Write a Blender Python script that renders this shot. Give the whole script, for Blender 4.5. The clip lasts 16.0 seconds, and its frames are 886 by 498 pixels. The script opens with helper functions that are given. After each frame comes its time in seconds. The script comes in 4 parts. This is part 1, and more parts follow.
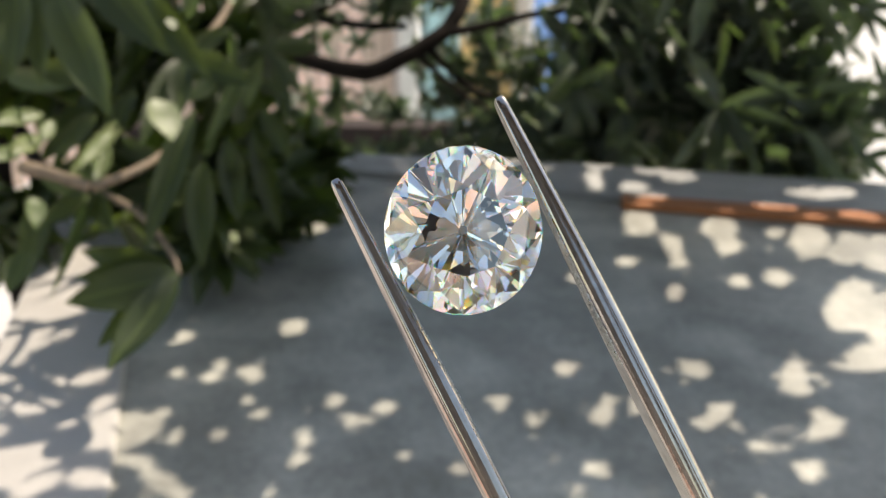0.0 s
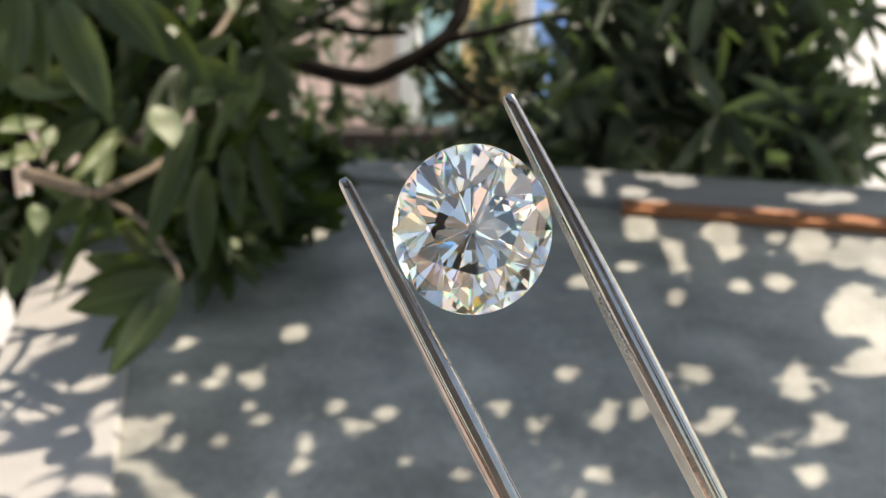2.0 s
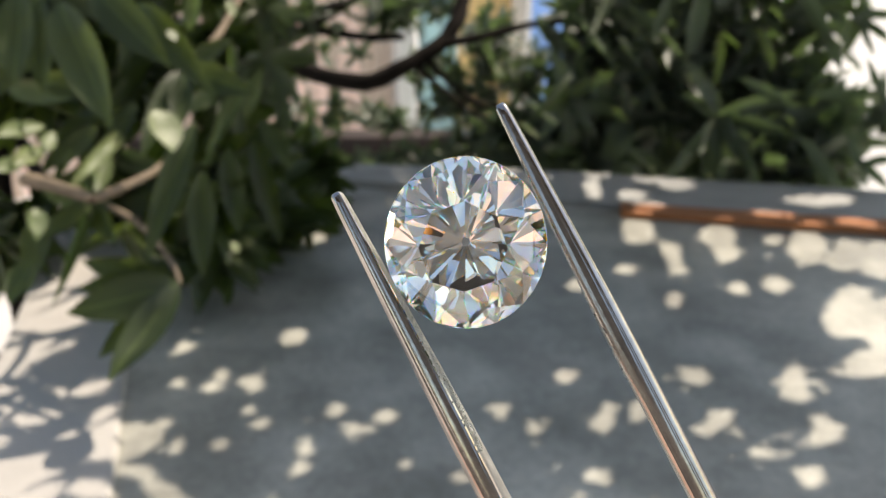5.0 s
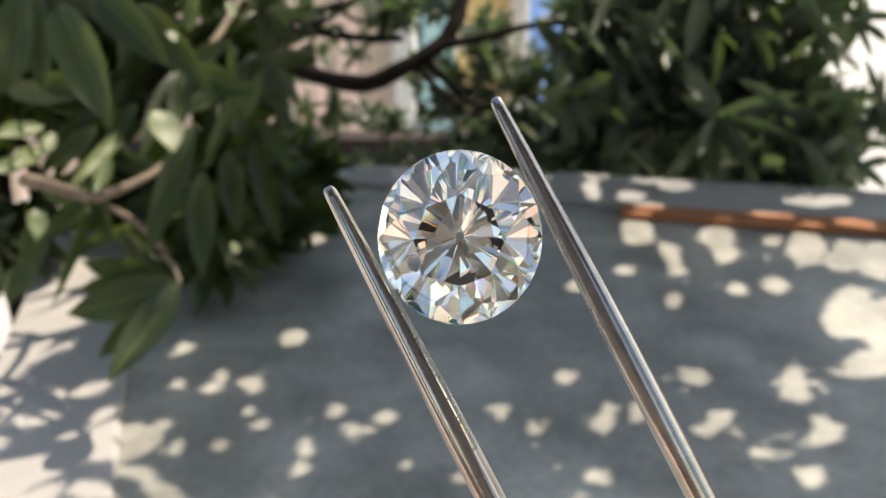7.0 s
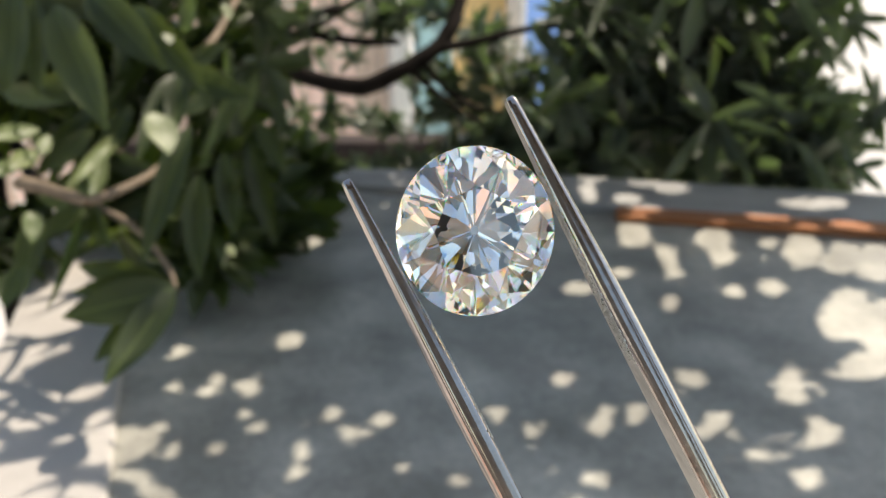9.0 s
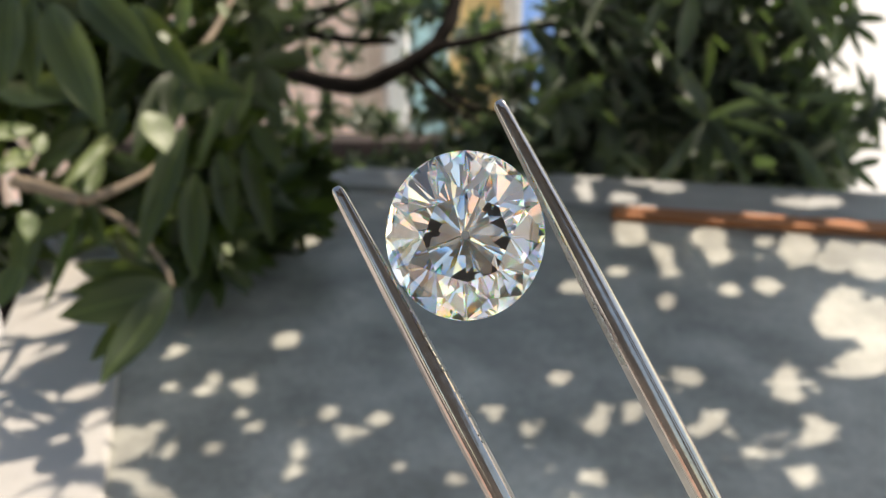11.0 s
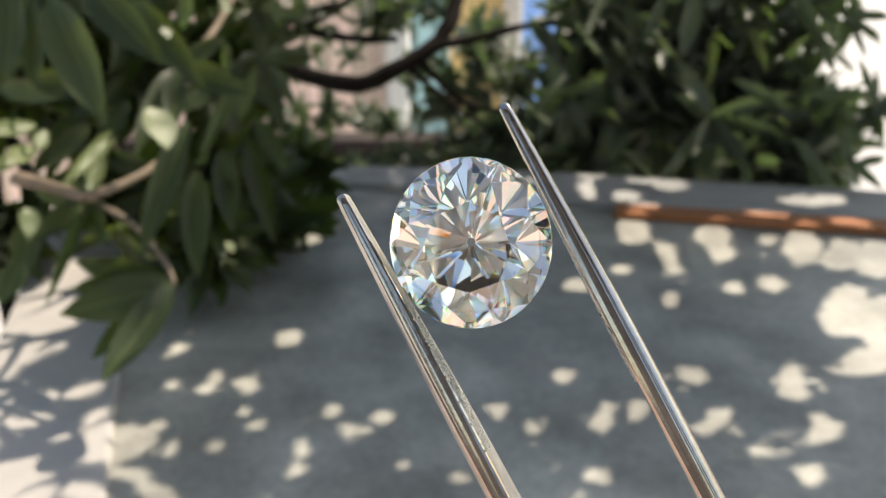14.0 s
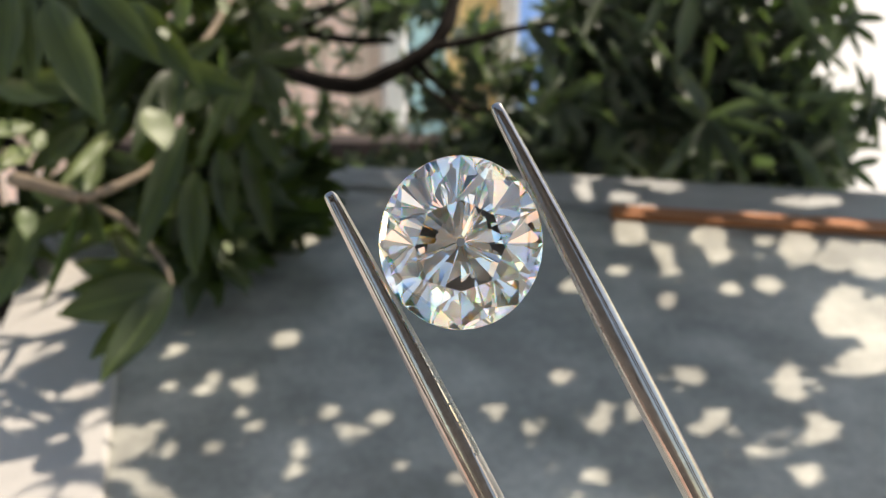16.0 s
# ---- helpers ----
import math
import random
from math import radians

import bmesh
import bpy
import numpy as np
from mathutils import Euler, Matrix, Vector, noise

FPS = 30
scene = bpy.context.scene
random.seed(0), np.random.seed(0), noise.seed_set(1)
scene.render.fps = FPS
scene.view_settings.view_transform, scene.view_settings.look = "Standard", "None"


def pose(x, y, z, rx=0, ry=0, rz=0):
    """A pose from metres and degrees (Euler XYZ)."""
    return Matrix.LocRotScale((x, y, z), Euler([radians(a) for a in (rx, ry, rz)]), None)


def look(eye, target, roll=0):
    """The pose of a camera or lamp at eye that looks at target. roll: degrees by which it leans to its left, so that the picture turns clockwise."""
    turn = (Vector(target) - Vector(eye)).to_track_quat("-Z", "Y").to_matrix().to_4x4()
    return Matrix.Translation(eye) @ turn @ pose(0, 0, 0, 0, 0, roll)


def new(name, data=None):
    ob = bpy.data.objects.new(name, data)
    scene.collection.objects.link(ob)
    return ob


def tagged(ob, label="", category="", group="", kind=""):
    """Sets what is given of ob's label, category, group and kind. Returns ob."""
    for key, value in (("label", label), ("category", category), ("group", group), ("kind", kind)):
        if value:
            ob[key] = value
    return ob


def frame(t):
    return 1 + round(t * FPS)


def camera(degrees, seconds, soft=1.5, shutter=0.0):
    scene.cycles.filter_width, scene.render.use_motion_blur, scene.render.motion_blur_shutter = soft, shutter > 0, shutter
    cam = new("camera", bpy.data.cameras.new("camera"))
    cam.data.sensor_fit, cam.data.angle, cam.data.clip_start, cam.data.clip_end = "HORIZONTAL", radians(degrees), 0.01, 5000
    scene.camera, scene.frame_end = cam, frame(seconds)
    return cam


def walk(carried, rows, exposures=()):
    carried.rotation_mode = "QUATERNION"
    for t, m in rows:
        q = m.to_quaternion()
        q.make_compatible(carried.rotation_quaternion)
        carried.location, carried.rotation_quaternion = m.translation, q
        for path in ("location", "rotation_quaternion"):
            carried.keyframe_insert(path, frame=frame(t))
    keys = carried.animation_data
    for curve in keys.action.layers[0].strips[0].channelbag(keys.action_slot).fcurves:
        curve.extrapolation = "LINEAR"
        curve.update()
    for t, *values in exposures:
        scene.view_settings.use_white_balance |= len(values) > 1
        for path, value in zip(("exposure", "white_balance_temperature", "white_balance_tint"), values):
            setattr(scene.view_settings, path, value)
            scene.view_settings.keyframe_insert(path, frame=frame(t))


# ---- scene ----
cam = camera(62.2, 16.0, soft=1.0)
cam.data.dof.use_dof = True
cam.data.dof.focus_distance = 0.0485
cam.data.dof.aperture_fstop = 50.0
EYE = (0.0, 0.0, 1.05)
# seconds, tilt, turn, millimetres of drift in x, y, z, lean
CAMERA_ROWS = (
    (0, 68.254, 0.443, 0.00, 0.00, 0.00, 0.000),
    (0.5, 68.372, 0.455, 0.04, -0.09, 0.04, -0.048),
    (1, 68.421, 0.448, 0.11, -0.27, 0.09, -0.097),
    (1.5, 68.592, 0.500, 0.21, -0.55, 0.15, -0.146),
    (2, 68.702, 0.543, 0.32, -0.92, 0.24, -0.194),
    (2.5, 68.821, 0.536, 0.42, -1.33, 0.33, -0.239),
    (3, 68.906, 0.502, 0.47, -1.74, 0.41, -0.277),
    (3.5, 68.985, 0.444, 0.35, -2.06, 0.41, -0.302),
    (4, 69.013, 0.401, 0.01, -2.21, 0.31, -0.307),
    (6.5, 69.066, 0.228, -2.01, -2.57, -0.47, -0.287),
    (7, 69.150, 0.177, -2.23, -2.61, -0.67, -0.283),
    (7.5, 69.274, 0.105, -2.17, -2.61, -0.89, -0.282),
    (8, 69.347, 0.080, -1.96, -2.56, -1.10, -0.283),
    (8.5, 69.384, -0.012, -1.77, -2.50, -1.29, -0.282),
    (9, 69.407, -0.065, -1.75, -2.49, -1.43, -0.276),
    (11.5, 69.361, -0.492, -2.52, -2.84, -1.96, -0.226),
    (12, 69.352, -0.554, -2.84, -2.68, -2.21, -0.221),
    (12.5, 69.311, -0.521, -3.28, -2.06, -2.75, -0.224),
    (13, 69.319, -0.530, -3.72, -1.27, -3.40, -0.233),
    (13.5, 69.371, -0.535, -4.12, -0.60, -4.01, -0.243),
    (14, 69.327, -0.349, -4.48, -0.18, -4.51, -0.251),
    (14.5, 69.362, -0.457, -4.79, -0.03, -4.87, -0.253),
    (15, 69.316, -0.446, -5.06, -0.15, -5.06, -0.242),
    (15.5, 69.354, -0.450, -5.30, -0.48, -5.11, -0.214),
    (16, 69.462, -0.654, -5.52, -0.95, -5.01, -0.161),
)


def hand_held(tilt, turn, dx, dy, dz, lean):
    return pose(EYE[0] + dx / 1000, EYE[1] + dy / 1000, EYE[2] + dz / 1000, tilt, 0, turn) @ pose(0, 0, 0, 0, 0, lean)


walk(cam, [(t, hand_held(*row)) for t, *row in CAMERA_ROWS], exposures=[(0, 0.95, 8150, 9), (16, 0.95, 8150, 9)])

# ---- light ----
TO_SUN = Vector((0.62, 0.40, 0.95)).normalized()
world = bpy.data.worlds.new("world")
scene.world = world
world.use_nodes = True
sky = world.node_tree.nodes.new("ShaderNodeTexSky")
sky.sky_type, sky.sun_disc = "NISHITA", False
sky.sun_elevation = math.asin(TO_SUN.z)
sky.sun_rotation = math.atan2(TO_SUN.x, TO_SUN.y)
back = world.node_tree.nodes["Background"]
world.node_tree.links.new(sky.outputs[0], back.inputs[0])
back.inputs[1].default_value = 0.142
sun = new("sun", bpy.data.lights.new("sun", "SUN"))
sun.data.energy, sun.data.angle, sun.data.color = 3.45, radians(0.53), (1.0, 0.975, 0.99)
sun.matrix_world = look((0, 0, 6), Vector((0, 0, 6)) - TO_SUN)


# ---- materials ----
def material(name, base, rough=0.6, metal=0.0, scale=20.0, vary=0.25, bump=0.2, fine=9.0, spots=0.0, spot_colour=(0.1, 0.08, 0.06), piece=""):
    """A surface with large stains and fine grain at real size; piece: 'object' or 'island' varies it piece by piece."""
    m = bpy.data.materials.new(name)
    m.use_nodes = True
    nt = m.node_tree
    n, l = nt.nodes, nt.links
    b = n["Principled BSDF"]
    co = n.new("ShaderNodeTexCoord")
    big, small = n.new("ShaderNodeTexNoise"), n.new("ShaderNodeTexNoise")
    for tex, s in ((big, scale), (small, scale * fine)):
        tex.inputs["Scale"].default_value, tex.inputs["Detail"].default_value = s, 5.0
        l.new(co.outputs["Object"], tex.inputs["Vector"])
    ramp = n.new("ShaderNodeValToRGB")
    ramp.color_ramp.elements[0].position, ramp.color_ramp.elements[1].position = 0.3, 0.72
    ramp.color_ramp.elements[0].color = (*[c * (1 - vary) for c in base], 1)
    ramp.color_ramp.elements[1].color = (*[min(0.95, c * (1 + vary)) for c in base], 1)
    l.new(big.outputs["Fac"], ramp.inputs["Fac"])
    grain = n.new("ShaderNodeMix")
    grain.data_type, grain.blend_type = "RGBA", "OVERLAY"
    grain.inputs["Factor"].default_value = min(1.0, vary * 1.4)
    l.new(ramp.outputs["Color"], grain.inputs["A"])
    grey = n.new("ShaderNodeRGBToBW")
    l.new(small.outputs["Color"], grey.inputs[0])
    l.new(grey.outputs[0], grain.inputs["B"])
    out = grain.outputs["Result"]
    if spots:
        mask = n.new("ShaderNodeValToRGB")
        mask.color_ramp.elements[0].position, mask.color_ramp.elements[1].position = 0.58, 0.7
        st = n.new("ShaderNodeTexNoise")
        st.inputs["Scale"].default_value, st.inputs["Detail"].default_value = scale * 0.6, 8.0
        l.new(co.outputs["Object"], st.inputs["Vector"])
        l.new(st.outputs["Fac"], mask.inputs["Fac"])
        amount = n.new("ShaderNodeMath")
        amount.operation = "MULTIPLY"
        amount.inputs[1].default_value = spots
        l.new(mask.outputs["Color"], amount.inputs[0])
        mx = n.new("ShaderNodeMix")
        mx.data_type = "RGBA"
        l.new(amount.outputs[0], mx.inputs["Factor"])
        l.new(out, mx.inputs["A"])
        mx.inputs["B"].default_value = (*spot_colour, 1)
        out = mx.outputs["Result"]
    if piece:
        src = n.new("ShaderNodeObjectInfo" if piece == "object" else "ShaderNodeNewGeometry")
        rnd = src.outputs["Random"] if piece == "object" else src.outputs["Random Per Island"]
        hsv = n.new("ShaderNodeHueSaturation")
        val, hue = n.new("ShaderNodeMapRange"), n.new("ShaderNodeMapRange")
        val.inputs["To Min"].default_value, val.inputs["To Max"].default_value = 0.7, 1.35
        hue.inputs["To Min"].default_value, hue.inputs["To Max"].default_value = 0.515, 0.485
        l.new(rnd, val.inputs["Value"])
        l.new(rnd, hue.inputs["Value"])
        l.new(val.outputs[0], hsv.inputs["Value"])
        l.new(hue.outputs[0], hsv.inputs["Hue"])
        l.new(out, hsv.inputs["Color"])
        out = hsv.outputs[0]
    l.new(out, b.inputs["Base Color"])
    rr = n.new("ShaderNodeMapRange")
    rr.inputs["To Min"].default_value, rr.inputs["To Max"].default_value = max(0.02, rough - 0.12), min(1, rough + 0.12)
    l.new(small.outputs["Fac"], rr.inputs["Value"])
    l.new(rr.outputs[0], b.inputs["Roughness"])
    b.inputs["Metallic"].default_value = metal
    if bump:
        bp = n.new("ShaderNodeBump")
        bp.inputs["Strength"].default_value, bp.inputs["Distance"].default_value = bump, 0.1 / (scale * fine)
        l.new(small.outputs["Fac"], bp.inputs["Height"])
        l.new(bp.outputs[0], b.inputs["Normal"])
    return m


def leaf_material(name, base, glow, piece):
    """A leathery leaf: glossy skin, paler midrib, light that comes through the blade."""
    m = material(name, base, rough=0.44, scale=30, vary=0.22, bump=0.15, piece=piece)
    nt = m.node_tree
    n, l = nt.nodes, nt.links
    b = n["Principled BSDF"]
    if piece == "object":
        co, sep, near = n.new("ShaderNodeTexCoord"), n.new("ShaderNodeSeparateXYZ"), n.new("ShaderNodeMath")
        l.new(co.outputs["Object"], sep.inputs[0])
        near.operation = "ABSOLUTE"
        l.new(sep.outputs["X"], near.inputs[0])
        rib, mix_rib = n.new("ShaderNodeMapRange"), n.new("ShaderNodeMix")
        rib.inputs["From Min"].default_value, rib.inputs["From Max"].default_value = 0.035, 0.012
        l.new(near.outputs[0], rib.inputs["Value"])
        mix_rib.data_type = "RGBA"
        l.new(rib.outputs[0], mix_rib.inputs["Factor"])
        l.new(b.inputs["Base Color"].links[0].from_socket, mix_rib.inputs["A"])
        mix_rib.inputs["B"].default_value = (0.10, 0.14, 0.045, 1)
        l.new(mix_rib.outputs["Result"], b.inputs["Base Color"])
    through_leaf = n.new("ShaderNodeBsdfTranslucent")
    through_leaf.inputs[0].default_value = (*glow, 1)
    mix = n.new("ShaderNodeMixShader")
    mix.inputs[0].default_value = 0.28
    l.new(b.outputs[0], mix.inputs[1])
    l.new(through_leaf.outputs[0], mix.inputs[2])
    l.new(mix.outputs[0], n["Material Output"].inputs["Surface"])
    return m


def diamond_material(name, lobes):
    """Clear diamond; lobes: the colours that it parts and how far each bends."""
    m = bpy.data.materials.new(name)
    m.use_nodes = True
    n, l = m.node_tree.nodes, m.node_tree.links
    n.remove(n["Principled BSDF"])
    out = None
    for colour, ior in lobes:
        g = n.new("ShaderNodeBsdfGlass")
        g.inputs["Color"].default_value, g.inputs["IOR"].default_value, g.inputs["Roughness"].default_value = (*colour, 1), ior, 0.0
        if out:
            a = n.new("ShaderNodeAddShader")
            l.new(out, a.inputs[0])
            l.new(g.outputs[0], a.inputs[1])
            out = a.outputs[0]
        else:
            out = g.outputs[0]
    l.new(out, n["Material Output"].inputs["Surface"])
    return m


M_FIRE = diamond_material("diamond_crown", (((1.0, 0.5, 0.0), 2.411), ((0.0, 0.5, 1.0), 2.431)))
M_DIAMOND = diamond_material("diamond", (((1, 1, 1), 2.42),))
M_STEEL = material("brushed_steel", (0.44, 0.40, 0.375), rough=0.13, metal=1.0, scale=350, vary=0.16, bump=0.12, fine=7, spots=0.4, spot_colour=(0.35, 0.31, 0.28))
M_BRUSHED = material("brushed_inner_steel", (0.60, 0.575, 0.55), rough=0.42, metal=1.0, scale=400, vary=0.2, bump=0.25, fine=6)
M_GRIP = material("worn_steel", (0.78, 0.76, 0.73), rough=0.30, metal=1.0, scale=500, vary=0.25, bump=0.4, fine=5)
M_SLAB = material("grey_slab", (0.366, 0.356, 0.312), rough=0.45, scale=15, vary=0.38, bump=0.2, fine=12, spots=0.65, spot_colour=(0.23, 0.21, 0.185))
M_CREAM = material("cream_slab", (0.44, 0.415, 0.385), rough=0.6, scale=9, vary=0.12, bump=0.25, fine=25, spots=0.4, spot_colour=(0.42, 0.37, 0.31))
M_CURB = material("pale_curb", (0.36, 0.36, 0.35), rough=0.7, scale=12, vary=0.15, bump=0.3, fine=20, spots=0.3)
M_RUST = material("orange_board", (0.40, 0.150, 0.058), rough=0.8, scale=14, vary=0.2, bump=0.3, fine=12, spots=0.3, spot_colour=(0.28, 0.10, 0.04))
M_GROUND = material("pale_paving", (0.50, 0.48, 0.45), rough=0.85, scale=1.5, vary=0.15, bump=0.3, fine=40, spots=0.3, spot_colour=(0.42, 0.39, 0.35))
M_SOIL = material("dark_soil", (0.05, 0.04, 0.03), rough=0.95, scale=10, vary=0.5, bump=0.8, fine=8)
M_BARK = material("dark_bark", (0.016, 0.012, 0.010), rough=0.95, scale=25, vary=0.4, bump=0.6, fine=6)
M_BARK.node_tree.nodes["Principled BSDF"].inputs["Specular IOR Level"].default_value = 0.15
M_TWIG = material("pale_twig", (0.22, 0.165, 0.115), rough=0.75, scale=60, vary=0.3, bump=0.4, fine=6)
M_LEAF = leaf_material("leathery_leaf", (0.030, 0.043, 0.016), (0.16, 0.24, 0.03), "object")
# pale tone for new growth, and sunlight put into the colour of sunward leaves
M_YOUNG_SUNLIT = leaf_material("young_sunlit_leaf", (0.125, 0.150, 0.070), (0.19, 0.32, 0.06), "object")
M_SHRUB = leaf_material("shrub_foliage", (0.037, 0.053, 0.020), (0.15, 0.24, 0.03), "island")
M_FOLIAGE = leaf_material("foliage", (0.108, 0.128, 0.102), (0.14, 0.23, 0.06), "island")
M_PINK = material("pink_boards", (0.70, 0.52, 0.43), rough=0.8, scale=5, vary=0.18, bump=0.3, fine=25, piece="object", spots=0.3, spot_colour=(0.40, 0.26, 0.22))
M_WHITE = material("white_paint", (0.74, 0.71, 0.68), rough=0.6, scale=8, vary=0.1, bump=0.2, spots=0.3, spot_colour=(0.5, 0.46, 0.42))
M_TEAL = material("teal_paint", (0.26, 0.44, 0.46), rough=0.6, scale=8, vary=0.25, bump=0.2, spots=0.4, spot_colour=(0.5, 0.55, 0.55))
M_YELLOW = material("ochre_board", (0.62, 0.42, 0.18), rough=0.7, scale=8, vary=0.2, bump=0.2)
M_BLUE = material("distant_blue", (0.22, 0.42, 0.85), rough=0.35, scale=8, vary=0.15, bump=0.05)
# for the unseen wall and roof that only serve reflections
M_REFLECTED = material("dark_reflected", (0.15, 0.143, 0.136), rough=0.85, scale=3, vary=0.3, bump=0.3, fine=30)
# for the unseen floor that tints reflections pink
M_TERRACOTTA = material("terracotta", (0.62, 0.43, 0.36), rough=0.8, scale=4, vary=0.2, bump=0.2)
M_NARROW = leaf_material("narrow_leaf", (0.098, 0.118, 0.094), (0.14, 0.23, 0.06), "object")
M_BROWN = material("brown_beam", (0.026, 0.014, 0.010), rough=0.8, scale=12, vary=0.4, bump=0.4)


# ---- building helpers ----
def mesh_of(name, bm, mat, smooth=False):
    me = bpy.data.meshes.new(name)
    bmesh.ops.recalc_face_normals(bm, faces=bm.faces)
    bm.to_mesh(me)
    bm.free()
    me.materials.append(mat)
    if smooth:
        for p in me.polygons:
            p.use_smooth = True
    return me


def part(name, bm, mat, parent=None, label="", smooth=False, kind=""):
    ob = new(name, mesh_of(name, bm, mat, smooth))
    ob.parent = parent
    return tagged(ob, label=label, kind=kind)


def box(bm, lo, hi, bevel=0.0):
    """A box between two corners, its edges eased by bevel."""
    made = bmesh.ops.create_cube(bm, size=1.0)["verts"]
    for v in made:
        v.co = Vector([lo[i] + (v.co[i] + 0.5) * (hi[i] - lo[i]) for i in range(3)])
    if bevel:
        edges = {e for v in made for e in v.link_edges}
        bmesh.ops.bevel(bm, geom=list(edges), offset=bevel, segments=2, affect="EDGES", profile=0.6)


def slab(bm, outline, z0, z1, bevel=0.004):
    """A flat slab of any outline, its upper and lower arrises eased."""
    low = [bm.verts.new((x, y, z0)) for x, y in outline]
    high = [bm.verts.new((x, y, z1)) for x, y in outline]
    bm.faces.new(low[::-1])
    bm.faces.new(high)
    k = len(outline)
    for i in range(k):
        bm.faces.new((low[i], low[(i + 1) % k], high[(i + 1) % k], high[i]))
    if bevel:
        bmesh.ops.bevel(bm, geom=bm.edges[:], offset=bevel, segments=2, affect="EDGES", profile=0.6)


def tube(bm, points, radii, sides=8, wobble=0.12):
    """A tapering, slightly knobbly limb through the points."""
    pts = [Vector(p) for p in points]
    fine, rad = [], []
    for i in range(len(pts) - 1):
        p0, p1 = pts[max(i - 1, 0)], pts[i]
        p2, p3 = pts[i + 1], pts[min(i + 2, len(pts) - 1)]
        for k in range(5):
            u = k / 5
            fine.append(0.5 * (2 * p1 + (p2 - p0) * u + (2 * p0 - 5 * p1 + 4 * p2 - p3) * u * u + (3 * p1 - p0 - 3 * p2 + p3) * u ** 3))
            rad.append(radii[i] * (1 - u) + radii[i + 1] * u)
    fine.append(pts[-1])
    rad.append(radii[-1])
    rings = []
    for i, p in enumerate(fine):
        d = (fine[min(i + 1, len(fine) - 1)] - fine[max(i - 1, 0)]).normalized()
        a = (Vector((0, 0, 1)) - d * d.z).normalized() if abs(d.z) < 0.95 else (Vector((0, 1, 0)) - d * d.y).normalized()
        b = d.cross(a)
        ring = []
        for k in range(sides):
            th = 2 * math.pi * k / sides
            r = rad[i] * (1 + wobble * random.uniform(-1, 1))
            ring.append(bm.verts.new(p + (a * math.cos(th) + b * math.sin(th)) * r))
        rings.append(ring)
    for r0, r1 in zip(rings, rings[1:]):
        for k in range(sides):
            bm.faces.new((r0[k], r0[(k + 1) % sides], r1[(k + 1) % sides], r1[k]))
    bm.faces.new(rings[0][::-1])
    bm.faces.new(rings[-1])


# ---- ground ----
GROUND = 0.0
TOP = 0.75
bm = bmesh.new()
bmesh.ops.create_grid(bm, x_segments=8, y_segments=8, size=400)
part("ground", bm, M_GROUND, label="pale sunlit paving around the table", kind="structure")
bm = bmesh.new()
bmesh.ops.create_grid(bm, x_segments=40, y_segments=16, size=0.5)
for v in bm.verts:
    v.co = Vector((v.co.x * 2.6 + 0.1, v.co.y * 0.9 + 1.75, 0.02 + 0.03 * noise.noise(v.co * 9)))
part("planting_bed", bm, M_SOIL, label="dark soil bed under the shrubs", kind="structure")

# unseen wall added behind the eye: dark and bright areas for stone and steel
WALL_OPENINGS = ((-1.35, -0.80), (-0.62, -0.34), (0.36, 0.78), (1.0, 1.5))
bm = bmesh.new()
x = -1.9
for lo, hi in (*WALL_OPENINGS, (1.9, 1.9)):
    box(bm, (x, -1.75, 0.0), (lo, -1.60, 2.46), 0.004)
    x = hi
for k, (lo, hi) in enumerate(WALL_OPENINGS):
    box(bm, (lo + 0.002, -1.74, 0.0), (hi - 0.002, -1.61, 0.8 + 0.2 * (k % 2)), 0.004)
    box(bm, (lo + 0.002, -1.74, 2.05 + 0.12 * (k % 2)), (hi - 0.002, -1.61, 2.455), 0.004)
part("reflected_wall", bm, M_REFLECTED, label="unseen dark wall with openings, added for reflections", kind="structure")
# unseen roof, added to keep that wall dark
bm = bmesh.new()
box(bm, (-2.0, -1.75, 2.47), (2.0, -1.10, 2.57), 0.01)
part("reflected_roof", bm, M_REFLECTED, label="unseen plain roof added to darken the reflected wall", kind="structure")

# unseen floor, added for a pink tint in the stone
bm = bmesh.new()
box(bm, (-1.6, -1.58, 0.0), (1.6, -0.55, 0.16), 0.01)
part("reflected_floor", bm, M_TERRACOTTA, label="unseen terracotta floor added for pink reflections", kind="structure")

# ---- table ----
table = tagged(new("garden_table"), "grey stone garden table dappled with leaf shade", "table")
bm = bmesh.new()
slab(bm, [(-0.500, 1.158), (-0.016, -0.24), (1.9, -0.24), (1.9, 0.364)], TOP - 0.05, TOP, 0.003)
part("top_slab", bm, M_SLAB, table, "smooth grey stone slab")
bm = bmesh.new()
slab(bm, [(-0.481, 1.158), (0.003, -0.24), (-0.098, -0.24), (-0.592, 1.158)], TOP - 0.044, TOP + 0.004, 0.003)
part("side_slab", bm, M_CREAM, table, "cream stone border slab")
bm = bmesh.new()
slab(bm, [(-0.30, 1.105), (1.9, 0.370), (1.9, 0.62), (0.558, 1.0), (0.188, 1.097), (-0.30, 1.175)], TOP - 0.06, TOP + 0.006, 0.004)
part("rear_curb", bm, M_CURB, table, "pale concrete rear border")
bm = bmesh.new()
slab(bm, [(0.220, 0.888), (0.557, 0.807), (0.579, 0.845), (0.229, 0.928)], TOP + 0.001, TOP + 0.009, 0.002)
part("edging_board", bm, M_RUST, table, "weathered orange edging strip")
bm = bmesh.new()
slab(bm, [(0.549, 0.787), (1.88, 0.376), (1.89, 0.420), (0.579, 0.838)], TOP + 0.001, TOP + 0.009, 0.002)
part("edging_strip", bm, M_STEEL, table, "dull metal edging strip")
bm = bmesh.new()
